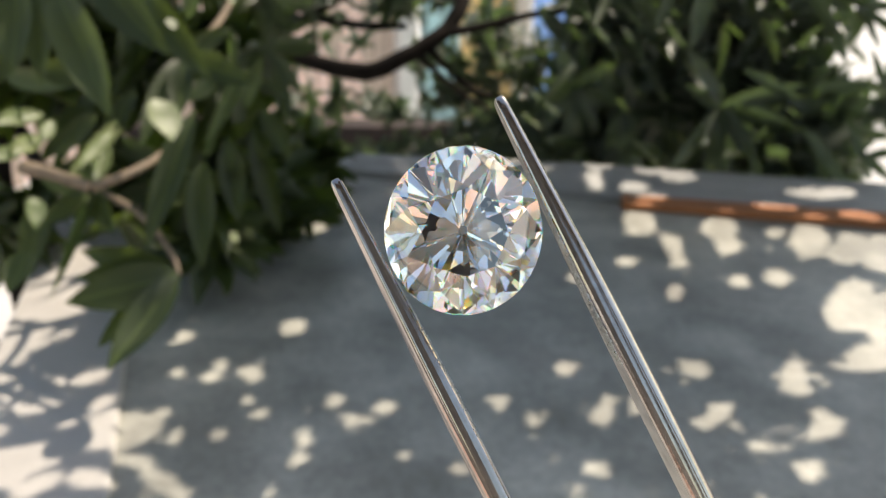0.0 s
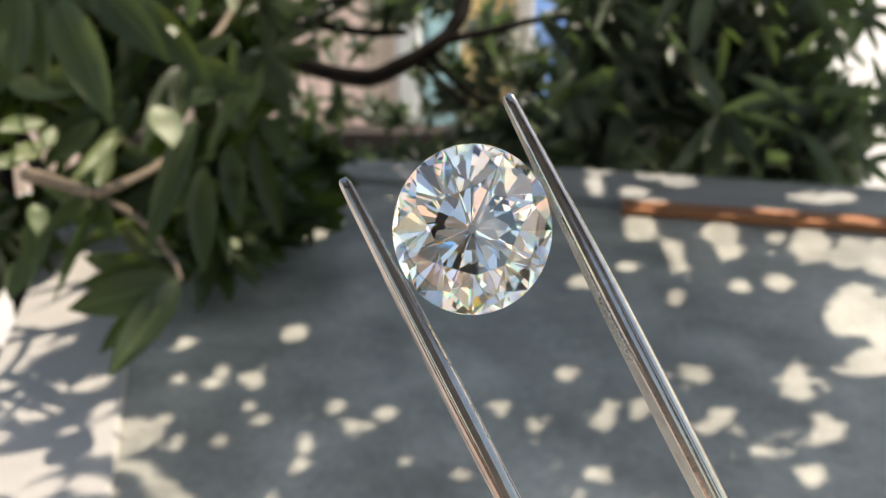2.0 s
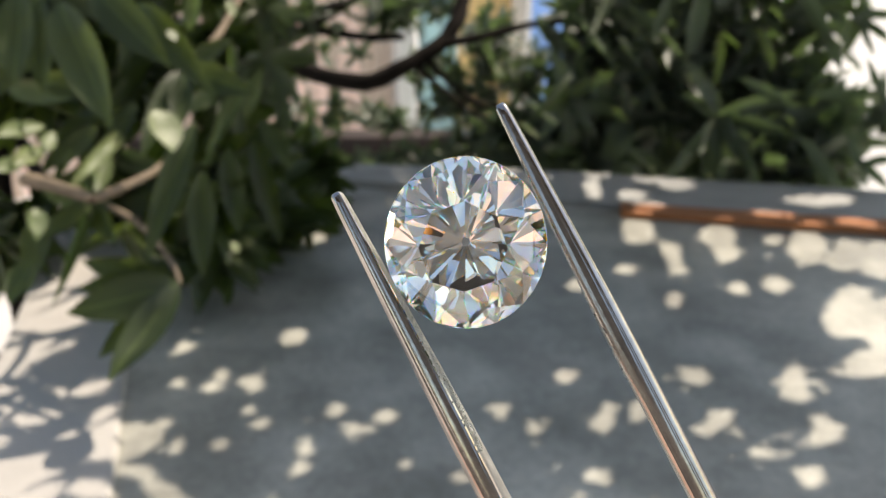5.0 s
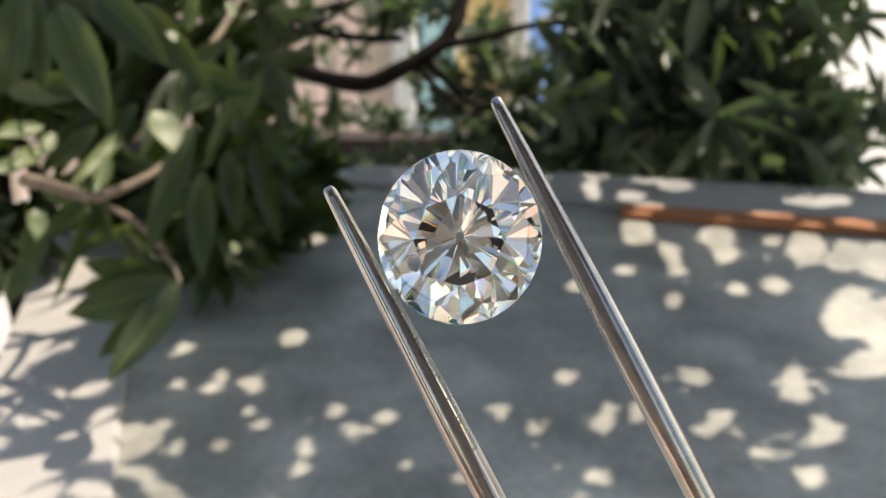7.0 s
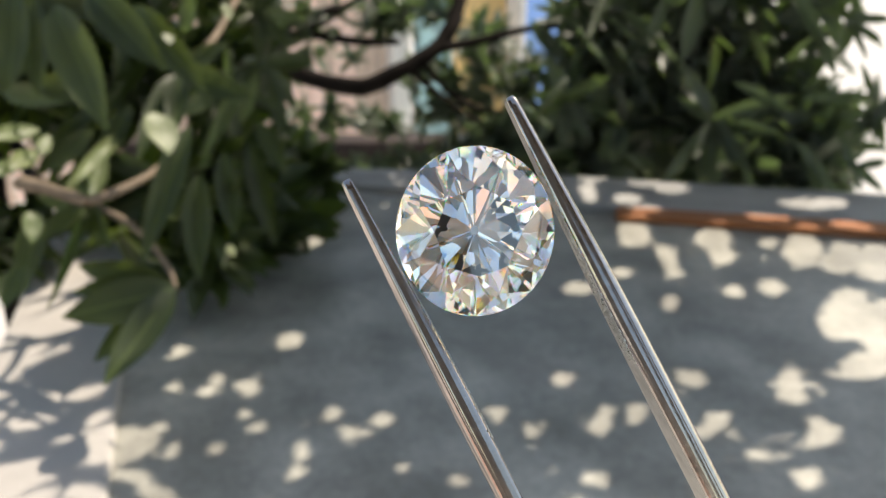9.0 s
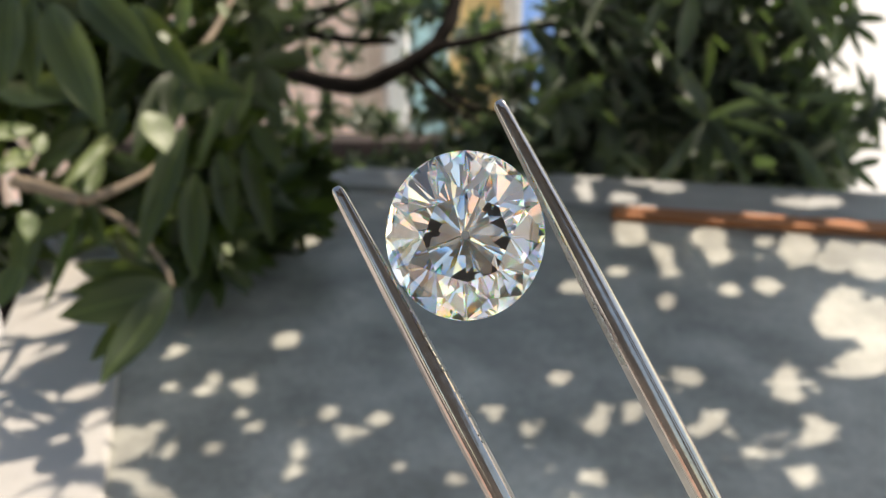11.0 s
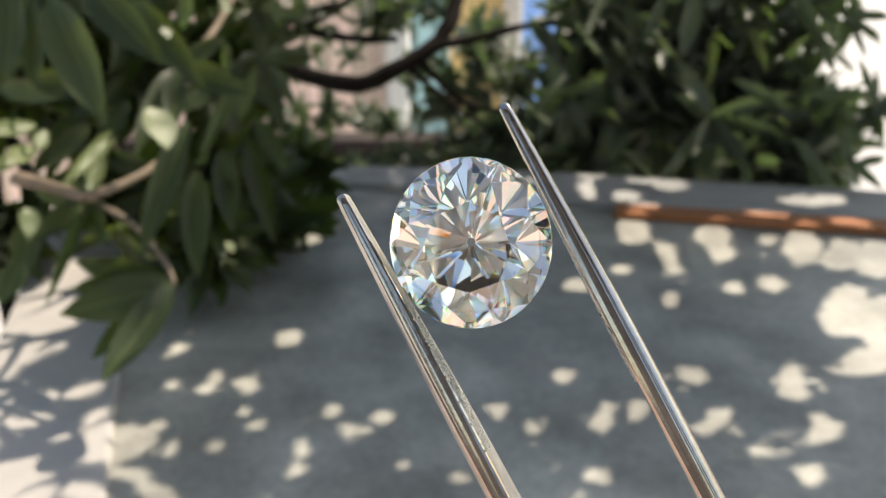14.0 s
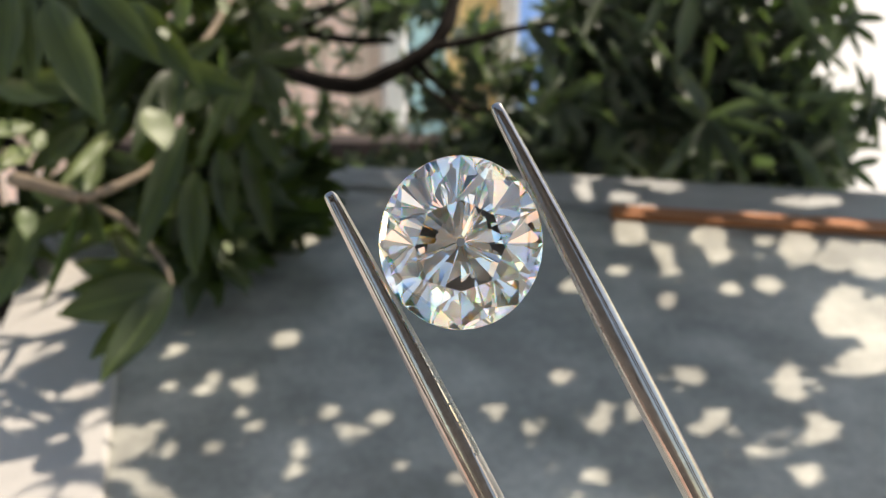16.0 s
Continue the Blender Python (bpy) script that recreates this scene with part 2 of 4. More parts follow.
box(bm, (-0.05, -0.15, 0.0), (1.75, 0.28, TOP - 0.062), 0.01)
part("plinth", bm, M_CURB, table, "plastered plinth")
bm = bmesh.new()
box(bm, (-0.36, 0.62, 0.0), (0.30, 0.95, TOP - 0.062), 0.01)
part("plinth", bm, M_CURB, table, "plastered plinth")


# ---- gemstone ----
def build_diamond():
    """Old-cut brilliant: small table, steep crown, chunky pavilion, open culet. Crown towards +z, girdle at z = 0."""
    R, rt, rs, h = 1.0, 0.52, 0.75, 0.345
    rl, rc, depth, half_girdle, per = 0.66, 0.055, 0.83, 0.012, 6
    def ring(r, offset, z, n=8):
        return [Vector((r * math.cos(math.tau * (k + offset) / n), r * math.sin(math.tau * (k + offset) / n), z)) for k in range(n)]
    c22 = math.cos(math.pi / 8)
    tab = ring(rt, 0, h + half_girdle)
    star = ring(rs, 0.5, half_girdle + h * (R - rs * c22) / (R - rt))
    cul = ring(rc, 0, -depth - half_girdle)
    low = ring(rl, 0.5, -half_girdle - depth * (R - rl * c22) / (R - rc))
    bm = bmesh.new()
    n = 16 * per
    def girdle(k, z):
        a = math.tau * k / n
        return Vector((math.cos(a), math.sin(a), z))
    def on_plane(p, a, b, c):
        nrm = (b - a).cross(c - a)
        return Vector((p.x, p.y, a.z - (nrm.x * (p.x - a.x) + nrm.y * (p.y - a.y)) / nrm.z))
    top, bot = [None] * n, [None] * n
    for s in range(16):
        g0, g1 = s * per, (s + 1) * per
        j = (s // 2) % 8
        for k in range(g0, g1):
            top[k] = on_plane(girdle(k, 0), star[j], girdle(g0, half_girdle), girdle(g1, half_girdle))
            bot[k] = on_plane(girdle(k, 0), low[j], girdle(g0, -half_girdle), girdle(g1, -half_girdle))
    rng = random.Random(7)
    for ring_points, amount in ((tab, 0.03), (star, 0.03), (cul, 0.014), (low, 0.05)):
        for v in ring_points:
            v += Vector((rng.uniform(-1, 1), rng.uniform(-1, 1), rng.uniform(-0.5, 0.5) if ring_points is not tab and ring_points is not cul else 0)) * amount
    V = lambda vs: [bm.verts.new(v) for v in vs]
    tab, star, cul, low, top, bot = V(tab), V(star), V(cul), V(low), V(top), V(bot)
    bm.faces.new(tab)
    bm.faces.new(cul[::-1])
    for k in range(8):
        k1, g = (k + 1) % 8, 2 * k * per
        bm.faces.new((tab[k], star[k], tab[k1]))
        bm.faces.new((tab[k], star[k - 1], top[g], star[k]))
        bm.faces.new((cul[k], low[k], bot[g], low[k - 1]))
        bm.faces.new((cul[k], cul[k1], low[k]))
    for s in range(16):
        j = (s // 2) % 8
        ks = [(s * per + i) % n for i in range(per + 1)]
        bm.faces.new([star[j]] + [top[k] for k in ks])
        bm.faces.new([low[j]] + [bot[k] for k in ks[::-1]])
    for k in range(n):
        bm.faces.new((top[k], bot[k], bot[(k + 1) % n], top[(k + 1) % n]))
    lean = Matrix.Rotation(radians(5.0), 3, Vector((0.9, 0.45, 0.0)))
    for v in bm.verts:
        x, y = v.co.x, v.co.y
        v.co = lean @ Vector((x * 0.00546, y * 0.00582, v.co.z * 0.0056))
    bmesh.ops.triangulate(bm, faces=[f for f in bm.faces if len(f.verts) == 4 and abs(f.normal.z) > 0.2])
    bmesh.ops.recalc_face_normals(bm, faces=bm.faces)
    return bm


def facet_group(whole, name, test, label, mat):
    """The facets of the closed stone that pass the test, as one part."""
    me = bpy.data.meshes.new(name)
    faces = [f for f in whole.faces if test(f.normal.dot(whole_axis))]
    index = {v: i for i, v in enumerate(dict.fromkeys(v for f in faces for v in f.verts))}
    me.from_pydata([v.co[:] for v in index], [], [[index[v] for v in f.verts] for f in faces])
    me.materials.append(mat)
    ob = new(name, me)
    ob.parent = stone
    return tagged(ob, label=label)


stone = tagged(new("diamond"), "clear faceted round diamond gripped between steel tweezers", "gemstone")
whole = build_diamond()
whole_axis = Matrix.Rotation(radians(5.0), 3, Vector((0.9, 0.45, 0.0))) @ Vector((0, 0, 1))
SIDE = 0.12
facet_group(whole, "table_facet", lambda n: n > 0.995, "flat clear top facet", M_DIAMOND)
facet_group(whole, "crown", lambda n: SIDE < n <= 0.995, "sloping crown facets", M_FIRE)
facet_group(whole, "girdle", lambda n: abs(n) <= SIDE, "thin bright rim", M_DIAMOND)
facet_group(whole, "pavilion", lambda n: -0.995 <= n < -SIDE, "steep lower facets", M_DIAMOND)
facet_group(whole, "culet", lambda n: n < -0.995, "small flat point", M_DIAMOND)
whole.free()


# ---- tweezers ----
ARM_SECTION = ((-0.5, -0.46), (-0.5, 0.40), (-0.45, 0.465), (-0.36, 0.49), (-0.20, 0.50), (0.02, 0.50), (0.18, 0.485), (0.30, 0.44), (0.41, 0.36), (0.47, 0.26), (0.5, 0.12), (0.5, -0.30), (0.38, -0.46))
ROUNDED = (4, 5, 6, 7, 8, 9)


def arm_size(s):
    """Thickness and breadth of a blade, in millimetres, s millimetres from its tip."""
    return 0.80 + 0.85 * min(1.0, s / 16) ** 0.9, 1.25 + 2.4 * min(1.0, s / 26) + 2.0 * min(1.0, max(0, s - 30) / 50)


def build_arm(tip, far, side, heel):
    """One blade: flat inner face, rounded back, thin at the tip, bending to the heel. Millimetres in, metres out."""
    tip, far, heel = Vector((*tip, 0)), Vector((*far, 0)), Vector((*heel, 0))
    d = (far - tip).normalized()
    out = Vector((-d.y, d.x, 0)) * side
    stops = [0, 0.25, 0.8, 2, 4, 7, 10, 14, 18, 22, 26, 30, 36, 44, 54, 66, 80, 95, 108, 118]
    bm = bmesh.new()
    rings = []
    for s in stops:
        th, dp = arm_size(s)
        if s < 0.5:
            th, dp = th * (0.72 + s), dp * (0.75 + s * 0.8)
        p = tip + d * s
        if s > 60:
            u = (s - 60) / 58
            p = p.lerp(heel + out * (th / 2) - d * (118 - s), u * u * (3 - 2 * u))
        rings.append([bm.verts.new((p + out * (u * th) + Vector((0, 0, w * dp))) * 0.001) for u, w in ARM_SECTION])
    k1 = len(ARM_SECTION)
    for r0, r1 in zip(rings, rings[1:]):
        for k in range(k1):
            f = bm.faces.new((r0[k], r0[(k + 1) % k1], r1[(k + 1) % k1], r1[k]))
            f.smooth = k in ROUNDED
            f.material_index = 1 if k == 0 else 0
    bm.faces.new(rings[0][::-1])
    bm.faces.new(rings[-1])
    return bm


def build_ridges(tip, far, side, start, stop):
    """The roughened strip on the inner face."""
    tip, far = Vector((*tip, 0)), Vector((*far, 0))
    d = (far - tip).normalized()
    out = Vector((-d.y, d.x, 0)) * side
    bm = bmesh.new()
    s = start
    while s < stop:
        th, dp = arm_size(s)
        dp *= 0.42
        c = tip + d * s - out * (th / 2 - 0.03)
        e, g = random.uniform(0.05, 0.16), random.uniform(0.04, 0.10)
        dp *= random.uniform(0.7, 1.1)
        pts = [c - d * g, c + d * g * random.uniform(0.6, 1.4), c - out * e + d * random.uniform(-0.08, 0.08)]
        low = random.uniform(-0.8, 0.95) * dp
        f, b = [[bm.verts.new((p + Vector((0, 0, w))) * 0.001) for p in pts] for w in (low + dp * 0.16, low)]
        bm.faces.new(f)
        bm.faces.new(b[::-1])
        for i in range(3):
            bm.faces.new((f[i], b[i], b[(i + 1) % 3], f[(i + 1) % 3]))
        s += random.uniform(0.010, 0.035)
    return bm


RIGHT = ((2.32, 9.20), (16.42, -18.2), 1)
LEFT = ((-8.83, 3.40), (2.33, -18.2), -1)
HEEL = (50.5, -98.0)
tweezers = tagged(new("tweezers"), "polished steel gem tweezers with roughened inner grips", "tweezers")
for tip, far, side in (RIGHT, LEFT):
    arm = part("arm", build_arm(tip, far, side, HEEL), M_STEEL, tweezers)
    arm.data.materials.append(M_BRUSHED)
    part("grip", build_ridges(tip, far, side, 5.5 if side > 0 else 8.0, 20.0), M_GRIP, arm, "roughened inner grip strip")


# ---- leaves ----
def leaf_shape(droop=0.12, fold=0.16, seg=7):
    """Lance-shaped blade along +y, one long and one wide, folded along its midrib."""
    verts, faces = [], []
    for i in range(seg + 1):
        u = i / seg
        w = 0.5 * math.sin(math.pi * min(1, u ** 0.85 * 0.97 + 0.03)) ** 0.8 if i < seg else 0.004
        w = max(w, 0.03 if i == 0 else 0.004)
        z = -droop * u * u + 0.02 * math.sin(u * 9)
        verts += [(-w, u, z + fold * w), (0, u, z), (w, u, z + fold * w * 0.9)]
    for i in range(seg):
        a = 3 * i
        faces += [(a, a + 1, a + 4, a + 3), (a + 1, a + 2, a + 5, a + 4)]
    return verts, faces


def leaf_mesh(name, mat, droop, fold):
    me = bpy.data.meshes.new(name)
    v, f = leaf_shape(droop, fold)
    me.from_pydata(v, [], f)
    me.materials.append(mat)
    for p in me.polygons:
        p.use_smooth = True
    return me


LEAF_MESHES = [leaf_mesh("leaf", M_LEAF, d, f) for d, f in ((0.06, 0.18), (0.16, 0.22), (0.24, 0.12))]
NARROW_MESHES = [leaf_mesh("leaf", M_NARROW, d, f) for d, f in ((0.06, 0.18), (0.16, 0.22), (0.24, 0.12))]
YOUNG_SUNLIT_MESHES = [leaf_mesh("young_sunlit_leaf", M_YOUNG_SUNLIT, d, f) for d, f in ((0.06, 0.2), (0.18, 0.25))]


def leaf_matrix(base, tip, width, face):
    base, tip = Vector(base), Vector(tip)
    y = tip - base
    length = y.length
    y.normalize()
    x = y.cross(Vector(face)).normalized()
    z = x.cross(y)
    m = Matrix((x, y, z)).transposed().to_4x4()
    return Matrix.Translation(base) @ m @ Matrix.Diagonal((width, length, length, 1))


def leaf(parent, base, tip, width, face=(0.1, -0.92, 0.3), pale_tone=False):
    meshes = YOUNG_SUNLIT_MESHES if pale_tone else NARROW_MESHES if parent.name == "hedge" else LEAF_MESHES
    ob = new("leaf", meshes[random.randrange(len(meshes))])
    ob.parent = parent
    ob.matrix_basis = leaf_matrix(base, tip, width, face)
    return tagged(ob, label="pale leaf, young growth and painted sun glints alike" if pale_tone else "")


def whorl(parent, node, axis, number, size, seed, pale_tone=0.12):
    """A twig end with its rosette of leaves."""
    rng = random.Random(seed)
    axis = Vector(axis).normalized()
    side = axis.orthogonal().normalized()
    for k in range(number):
        th = k * 2.4 + rng.uniform(-0.3, 0.3)
        lean = rng.uniform(0.7, 1.5)
        way = axis * math.cos(lean) + (side * math.cos(th) + axis.cross(side) * math.sin(th)) * math.sin(lean) + Vector((0, 0, -0.25))
        length = size * rng.uniform(0.7, 1.2)
        face = axis + Vector((rng.uniform(-0.3, 0.3), rng.uniform(-0.3, 0.3), 0.3))
        width, fresh = length * rng.uniform(0.24, 0.34), rng.random() < pale_tone
        tip = Vector(node) + way.normalized() * length
        if not shades_sunlit(np.array([Vector(node).lerp(tip, u) for u in (0.1, 0.3, 0.5, 0.7, 0.9)])):
            leaf(parent, node, tip, width, face, fresh)


# where the sun reaches the table top: x, y, two half-widths and a turn in degrees
FLECKS_NEAR = (
    (-0.179, 0.504, 0.010, 0.004, 110),
    (-0.182, 0.485, 0.008, 0.006, 103),
    (-0.224, 0.550, 0.011, 0.006, 117),
    (-0.209, 0.492, 0.008, 0.004, 114),
    (-0.202, 0.438, 0.006, 0.005, 96),
    (-0.183, 0.410, 0.009, 0.004, 107),
    (-0.155, 0.413, 0.007, 0.003, 110),
    (-0.133, 0.437, 0.006, 0.005, 93),
    (-0.082, 0.456, 0.008, 0.005, 103),
    (-0.045, 0.448, 0.007, 0.006, 121),
    (-0.067, 0.425, 0.007, 0.004, 101),
    (-0.056, 0.430, 0.005, 0.003, 100),
    (-0.096, 0.409, 0.009, 0.004, 103),
    (-0.097, 0.388, 0.009, 0.003, 89),
    (-0.028, 0.392, 0.004, 0.003, 101),
    (0.009, 0.377, 0.005, 0.004, 3),
    (-0.145, 0.454, 0.007, 0.003, 121),
)
FLECKS_MIDDLE = (
    (-0.157, 0.819, 0.019, 0.012, 107),
    (-0.135, 0.567, 0.015, 0.008, 95),
    (-0.153, 0.492, 0.012, 0.008, 143),
    (0.091, 0.501, 0.012, 0.006, 78),
    (0.111, 0.442, 0.017, 0.005, 71),
    (0.138, 0.454, 0.012, 0.007, 74),
    (0.191, 0.501, 0.012, 0.010, 84),
    (0.189, 0.437, 0.026, 0.005, -136),
    (0.207, 0.404, 0.008, 0.004, 11),
    (0.267, 0.489, 0.034, 0.008, 68),
    (0.259, 0.423, 0.022, 0.004, -146),
    (0.260, 0.437, 0.012, 0.003, 72),
    (0.226, 0.376, 0.010, 0.004, 68),
    (0.092, 0.379, 0.007, 0.006, 103),
    (0.135, 0.679, 0.018, 0.015, 46),
    (0.218, 0.642, 0.023, 0.007, 68),
    (0.059, 0.430, 0.006, 0.004, 81),
    (0.037, 0.451, 0.011, 0.004, 86),
)
FLECKS_FAR = (
    (0.290, 0.668, 0.018, 0.008, 64),
    (0.333, 0.679, 0.028, 0.008, -110),
    (0.189, 0.719, 0.016, 0.011, 64),
    (0.233, 0.845, 0.059, 0.020, 75),
    (0.248, 0.757, 0.055, 0.009, 83),
    (0.323, 0.824, 0.046, 0.022, 65),
    (0.312, 0.769, 0.040, 0.011, 69),
    (0.381, 0.805, 0.019, 0.010, 56),
    (0.412, 0.787, 0.075, 0.019, 64),
    (0.250, 0.968, 0.027, 0.020, 60),
    (0.204, 1.014, 0.075, 0.011, 84),
    (0.498, 0.942, 0.055, 0.028, 11),
    (0.403, 0.880, 0.028, 0.018, -16),
    (0.262, 0.918, 0.022, 0.018, -16),
    (0.488, 0.842, 0.022, 0.016, -16),
)
FLECKS_WIDE = (
    (0.376, 0.617, 0.077, 0.020, 58),
    (0.391, 0.583, 0.089, 0.015, 60),
    (0.474, 0.747, 0.074, 0.027, 56),
    (0.441, 0.757, 0.065, 0.014, 62),
    (0.342, 0.519, 0.029, 0.017, 42),
    (-0.367, 0.591, 0.083, 0.036, 108),
    (-0.372, 0.546, 0.057, 0.017, 122),
    (-0.302, 0.467, 0.019, 0.007, -160),
    (-0.274, 0.475, 0.017, 0.006, 46),
    (-0.291, 0.435, 0.021, 0.006, -135),
    (-0.249, 0.442, 0.011, 0.007, 78),
    (-0.303, 0.428, 0.011, 0.007, 69),
    (-0.254, 0.415, 0.014, 0.004, 161),
    (-0.232, 0.400, 0.012, 0.007, 110),
    (-0.258, 0.393, 0.030, 0.005, -165),
    (-0.259, 0.374, 0.015, 0.006, 50),
    (-0.250, 0.357, 0.012, 0.005, 59),
    (-0.270, 0.361, 0.009, 0.005, 148),
    (-0.218, 0.361, 0.018, 0.006, 165),
    (-0.200, 0.385, 0.013, 0.005, 158),
    (-0.183, 0.371, 0.023, 0.004, 141),
    (-0.168, 0.359, 0.017, 0.006, 132),
    (-0.386, 0.704, 0.050, 0.010, 116),
    (-0.388, 0.661, 0.038, 0.011, 98),
)


def fleck_table(rows):
    a = np.array(rows, float)
    th = np.radians(a[:, 4])
    return a[:, :2], a[:, 2:4], np.cos(th), np.sin(th)


FLECKS = [fleck_table(f) for f in (FLECKS_NEAR, FLECKS_MIDDLE, FLECKS_FAR, FLECKS_WIDE)]


# leaves that the sun catches
SUNLIT = np.array(((-0.174, 0.443, 0.957), (-0.205, 0.552, 0.955), (-0.215, 0.436, 0.941), (-0.292, 0.496, 0.947), (-0.288, 0.489, 0.930), (-0.239, 0.470, 0.908), (-0.271, 0.483, 0.913),
                   (0.216, 1.049, 0.996), (0.193, 1.023, 0.957), (0.147, 1.008, 0.888), (0.319, 1.169, 0.748), (0.430, 1.146, 0.831), (0.375, 1.247, 0.955), (-0.197, 0.532, 0.967), (-0.198, 0.507, 0.951), (-0.268, 0.505, 0.873), (-0.268, 0.476, 0.854), (-0.269, 0.544, 0.899),
                   (-0.271, 0.566, 0.911), (-0.273, 0.530, 0.896), (-0.278, 0.534, 0.902), (-0.295, 0.496, 0.926), (-0.292, 0.509, 0.929),
                   (-0.303, 0.485, 0.924), (-0.299, 0.496, 0.925), (-0.304, 0.505, 0.944), (-0.298, 0.519, 0.944), (-0.175, 0.446, 0.963),
                   (-0.170, 0.439, 0.954), (-0.167, 0.460, 0.970), (-0.164, 0.456, 0.965), (-0.158, 0.456, 0.959), (-0.155, 0.452, 0.954),
                   (-0.256, 0.457, 0.945), (-0.256, 0.465, 0.949), (-0.264, 0.444, 0.902), (-0.261, 0.438, 0.896), (-0.148, 0.525, 1.026),
                   (-0.146, 0.522, 1.023), (-0.178, 0.488, 1.011), (-0.176, 0.486, 1.009), (-0.147, 0.467, 0.873), (-0.144, 0.465, 0.871),
                   (-0.209, 0.433, 0.945), (-0.212, 0.421, 0.941), (-0.252, 0.536, 0.926), (-0.259, 0.511, 0.917)))


# sunlit leaves of the hedge: centre, length, slope in degrees
HEDGE_LIT = (
    (0.273, 1.160, 0.967, 0.050, -80),
    (0.345, 1.160, 0.939, 0.045, -85),
    (0.307, 1.130, 0.764, 0.050, -88),
    (0.355, 1.140, 0.743, 0.025, 60),
    (0.368, 1.150, 0.781, 0.025, -70),
    (0.280, 1.170, 0.827, 0.030, -60),
    (0.131, 1.000, 0.863, 0.050, -55),
    (0.113, 1.000, 0.840, 0.030, -60),
    (0.200, 1.020, 0.964, 0.085, -62),
    (0.300, 1.170, 0.849, 0.030, 45),
    (0.443, 1.120, 0.837, 0.030, 10),
    (0.468, 1.120, 0.821, 0.025, -20),
    (0.482, 1.120, 0.985, 0.030, -30),
    (0.342, 1.180, 0.906, 0.030, -75),
    (0.388, 1.170, 0.884, 0.025, 30),
    (0.416, 1.140, 0.738, 0.020, -60),
    (0.249, 1.180, 0.887, 0.025, -70),
    (0.516, 1.100, 0.832, 0.022, 0),
    (0.200, 1.200, 0.937, 0.030, -50),
    (0.426, 1.140, 0.946, 0.030, -70),
)
SUNLIT = np.concatenate((SUNLIT, np.array(HEDGE_LIT)[:, :3]))


def shades_sunlit(points):
    s = np.array(TO_SUN)
    d = points[:, None, :] - SUNLIT[None]
    along = d @ s
    return ((np.linalg.norm(d - along[..., None] * s, axis=-1) < 0.020) & (along > 0.012)).any()


def lets_sun_through(points, keep=1.0, faces=None):
    """True where none of the leaf's points stands between the sun and a gap in the shade."""
    s = np.array(TO_SUN)
    if shades_sunlit(points):
        return False
    flat = points[:, :2] - s[:2] * ((points[:, 2:3] - TOP) / s[2])
    close = flat
    if faces is not None:
        quads = flat[faces]
        close = np.concatenate((flat, quads.mean(1), (quads + np.roll(quads, 1, 1)).reshape(-1, 2) / 2))
    for k, (centre, half, c, q) in enumerate(FLECKS):
        d = (close if k < 2 else flat)[:, None, :] - centre[None]
        u = (d[..., 0] * c + d[..., 1] * q) / (half[:, 0] * keep)
        v = (-d[..., 0] * q + d[..., 1] * c) / (half[:, 1] * keep)
        if ((u * u + v * v) < 1).any():
            return False
    return True


def foliage(name, parent, clumps, mat=None, size=0.062, seed=1, keep=1.0, label=""):
    """Whorls of leaves in the given clumps (centre, radii, number of whorls), joined into one mesh."""
    rng = np.random.default_rng(seed)
    tv, tf = leaf_shape(0.14, 0.2, 5)
    tv, tf = np.array(tv), np.array(tf)
    verts, faces, count = [], [], 0
    for centre, radii, number in clumps:
        for _ in range(number):
            d = rng.normal(size=3)
            d *= rng.random() ** 0.4 / np.linalg.norm(d)
            node = np.array(centre) + d * np.array(radii)
            axis = Vector(rng.normal(size=3) * 0.6 + np.array((0, -0.3, 0.5))).normalized()
            side = axis.orthogonal().normalized()
            start = rng.random() * 6
            for k in range(rng.integers(6, 10)):
                th = start + k * 2.4 + rng.normal() * 0.2
                lean = rng.uniform(0.6, 1.45)
                out = side * math.cos(th) + axis.cross(side) * math.sin(th)
                way = axis * math.cos(lean) + out * math.sin(lean) + Vector((0, 0, -0.18))
                length = size * rng.uniform(0.65, 1.25)
                m = leaf_matrix(node, Vector(node) + way.normalized() * length, length * rng.uniform(0.26, 0.38), axis + Vector((0, 0, 0.3)) + Vector(rng.normal(size=3) * 0.25))
                m = np.array(m)
                pts = tv @ m[:3, :3].T + m[:3, 3]
                if not lets_sun_through(pts, keep, tf):
                    continue
                verts.append(pts)
                faces.append(tf + count)
                count += len(tv)
    me = bpy.data.meshes.new(name)
    me.from_pydata(np.concatenate(verts).tolist(), [], np.concatenate(faces).tolist())
    me.materials.append(mat or M_FOLIAGE)
    for p in me.polygons:
        p.use_smooth = True
    ob = new(name, me)
    ob.parent = parent
    return tagged(ob, label=label, kind="stuff")


def limb(parent, points, radii, mat=None, name="branch", label=""):
    bm = bmesh.new()
    tube(bm, points, radii)
    return part(name, bm, mat or M_BARK, parent, label, smooth=True)


# ---- shrubs ----
hedge = tagged(new("hedge"), "dense dark green shrub with twisting bare limbs", "shrub")
shrub = tagged(new("shrub"), "dark green leathery-leaved shrub hanging over the table", "shrub")
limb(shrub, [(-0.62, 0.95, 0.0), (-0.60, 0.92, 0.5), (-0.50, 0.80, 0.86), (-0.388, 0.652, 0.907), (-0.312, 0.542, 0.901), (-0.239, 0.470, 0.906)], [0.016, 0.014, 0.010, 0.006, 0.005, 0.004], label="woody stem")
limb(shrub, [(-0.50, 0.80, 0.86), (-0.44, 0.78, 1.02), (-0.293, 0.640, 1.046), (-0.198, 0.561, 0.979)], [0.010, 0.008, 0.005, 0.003])
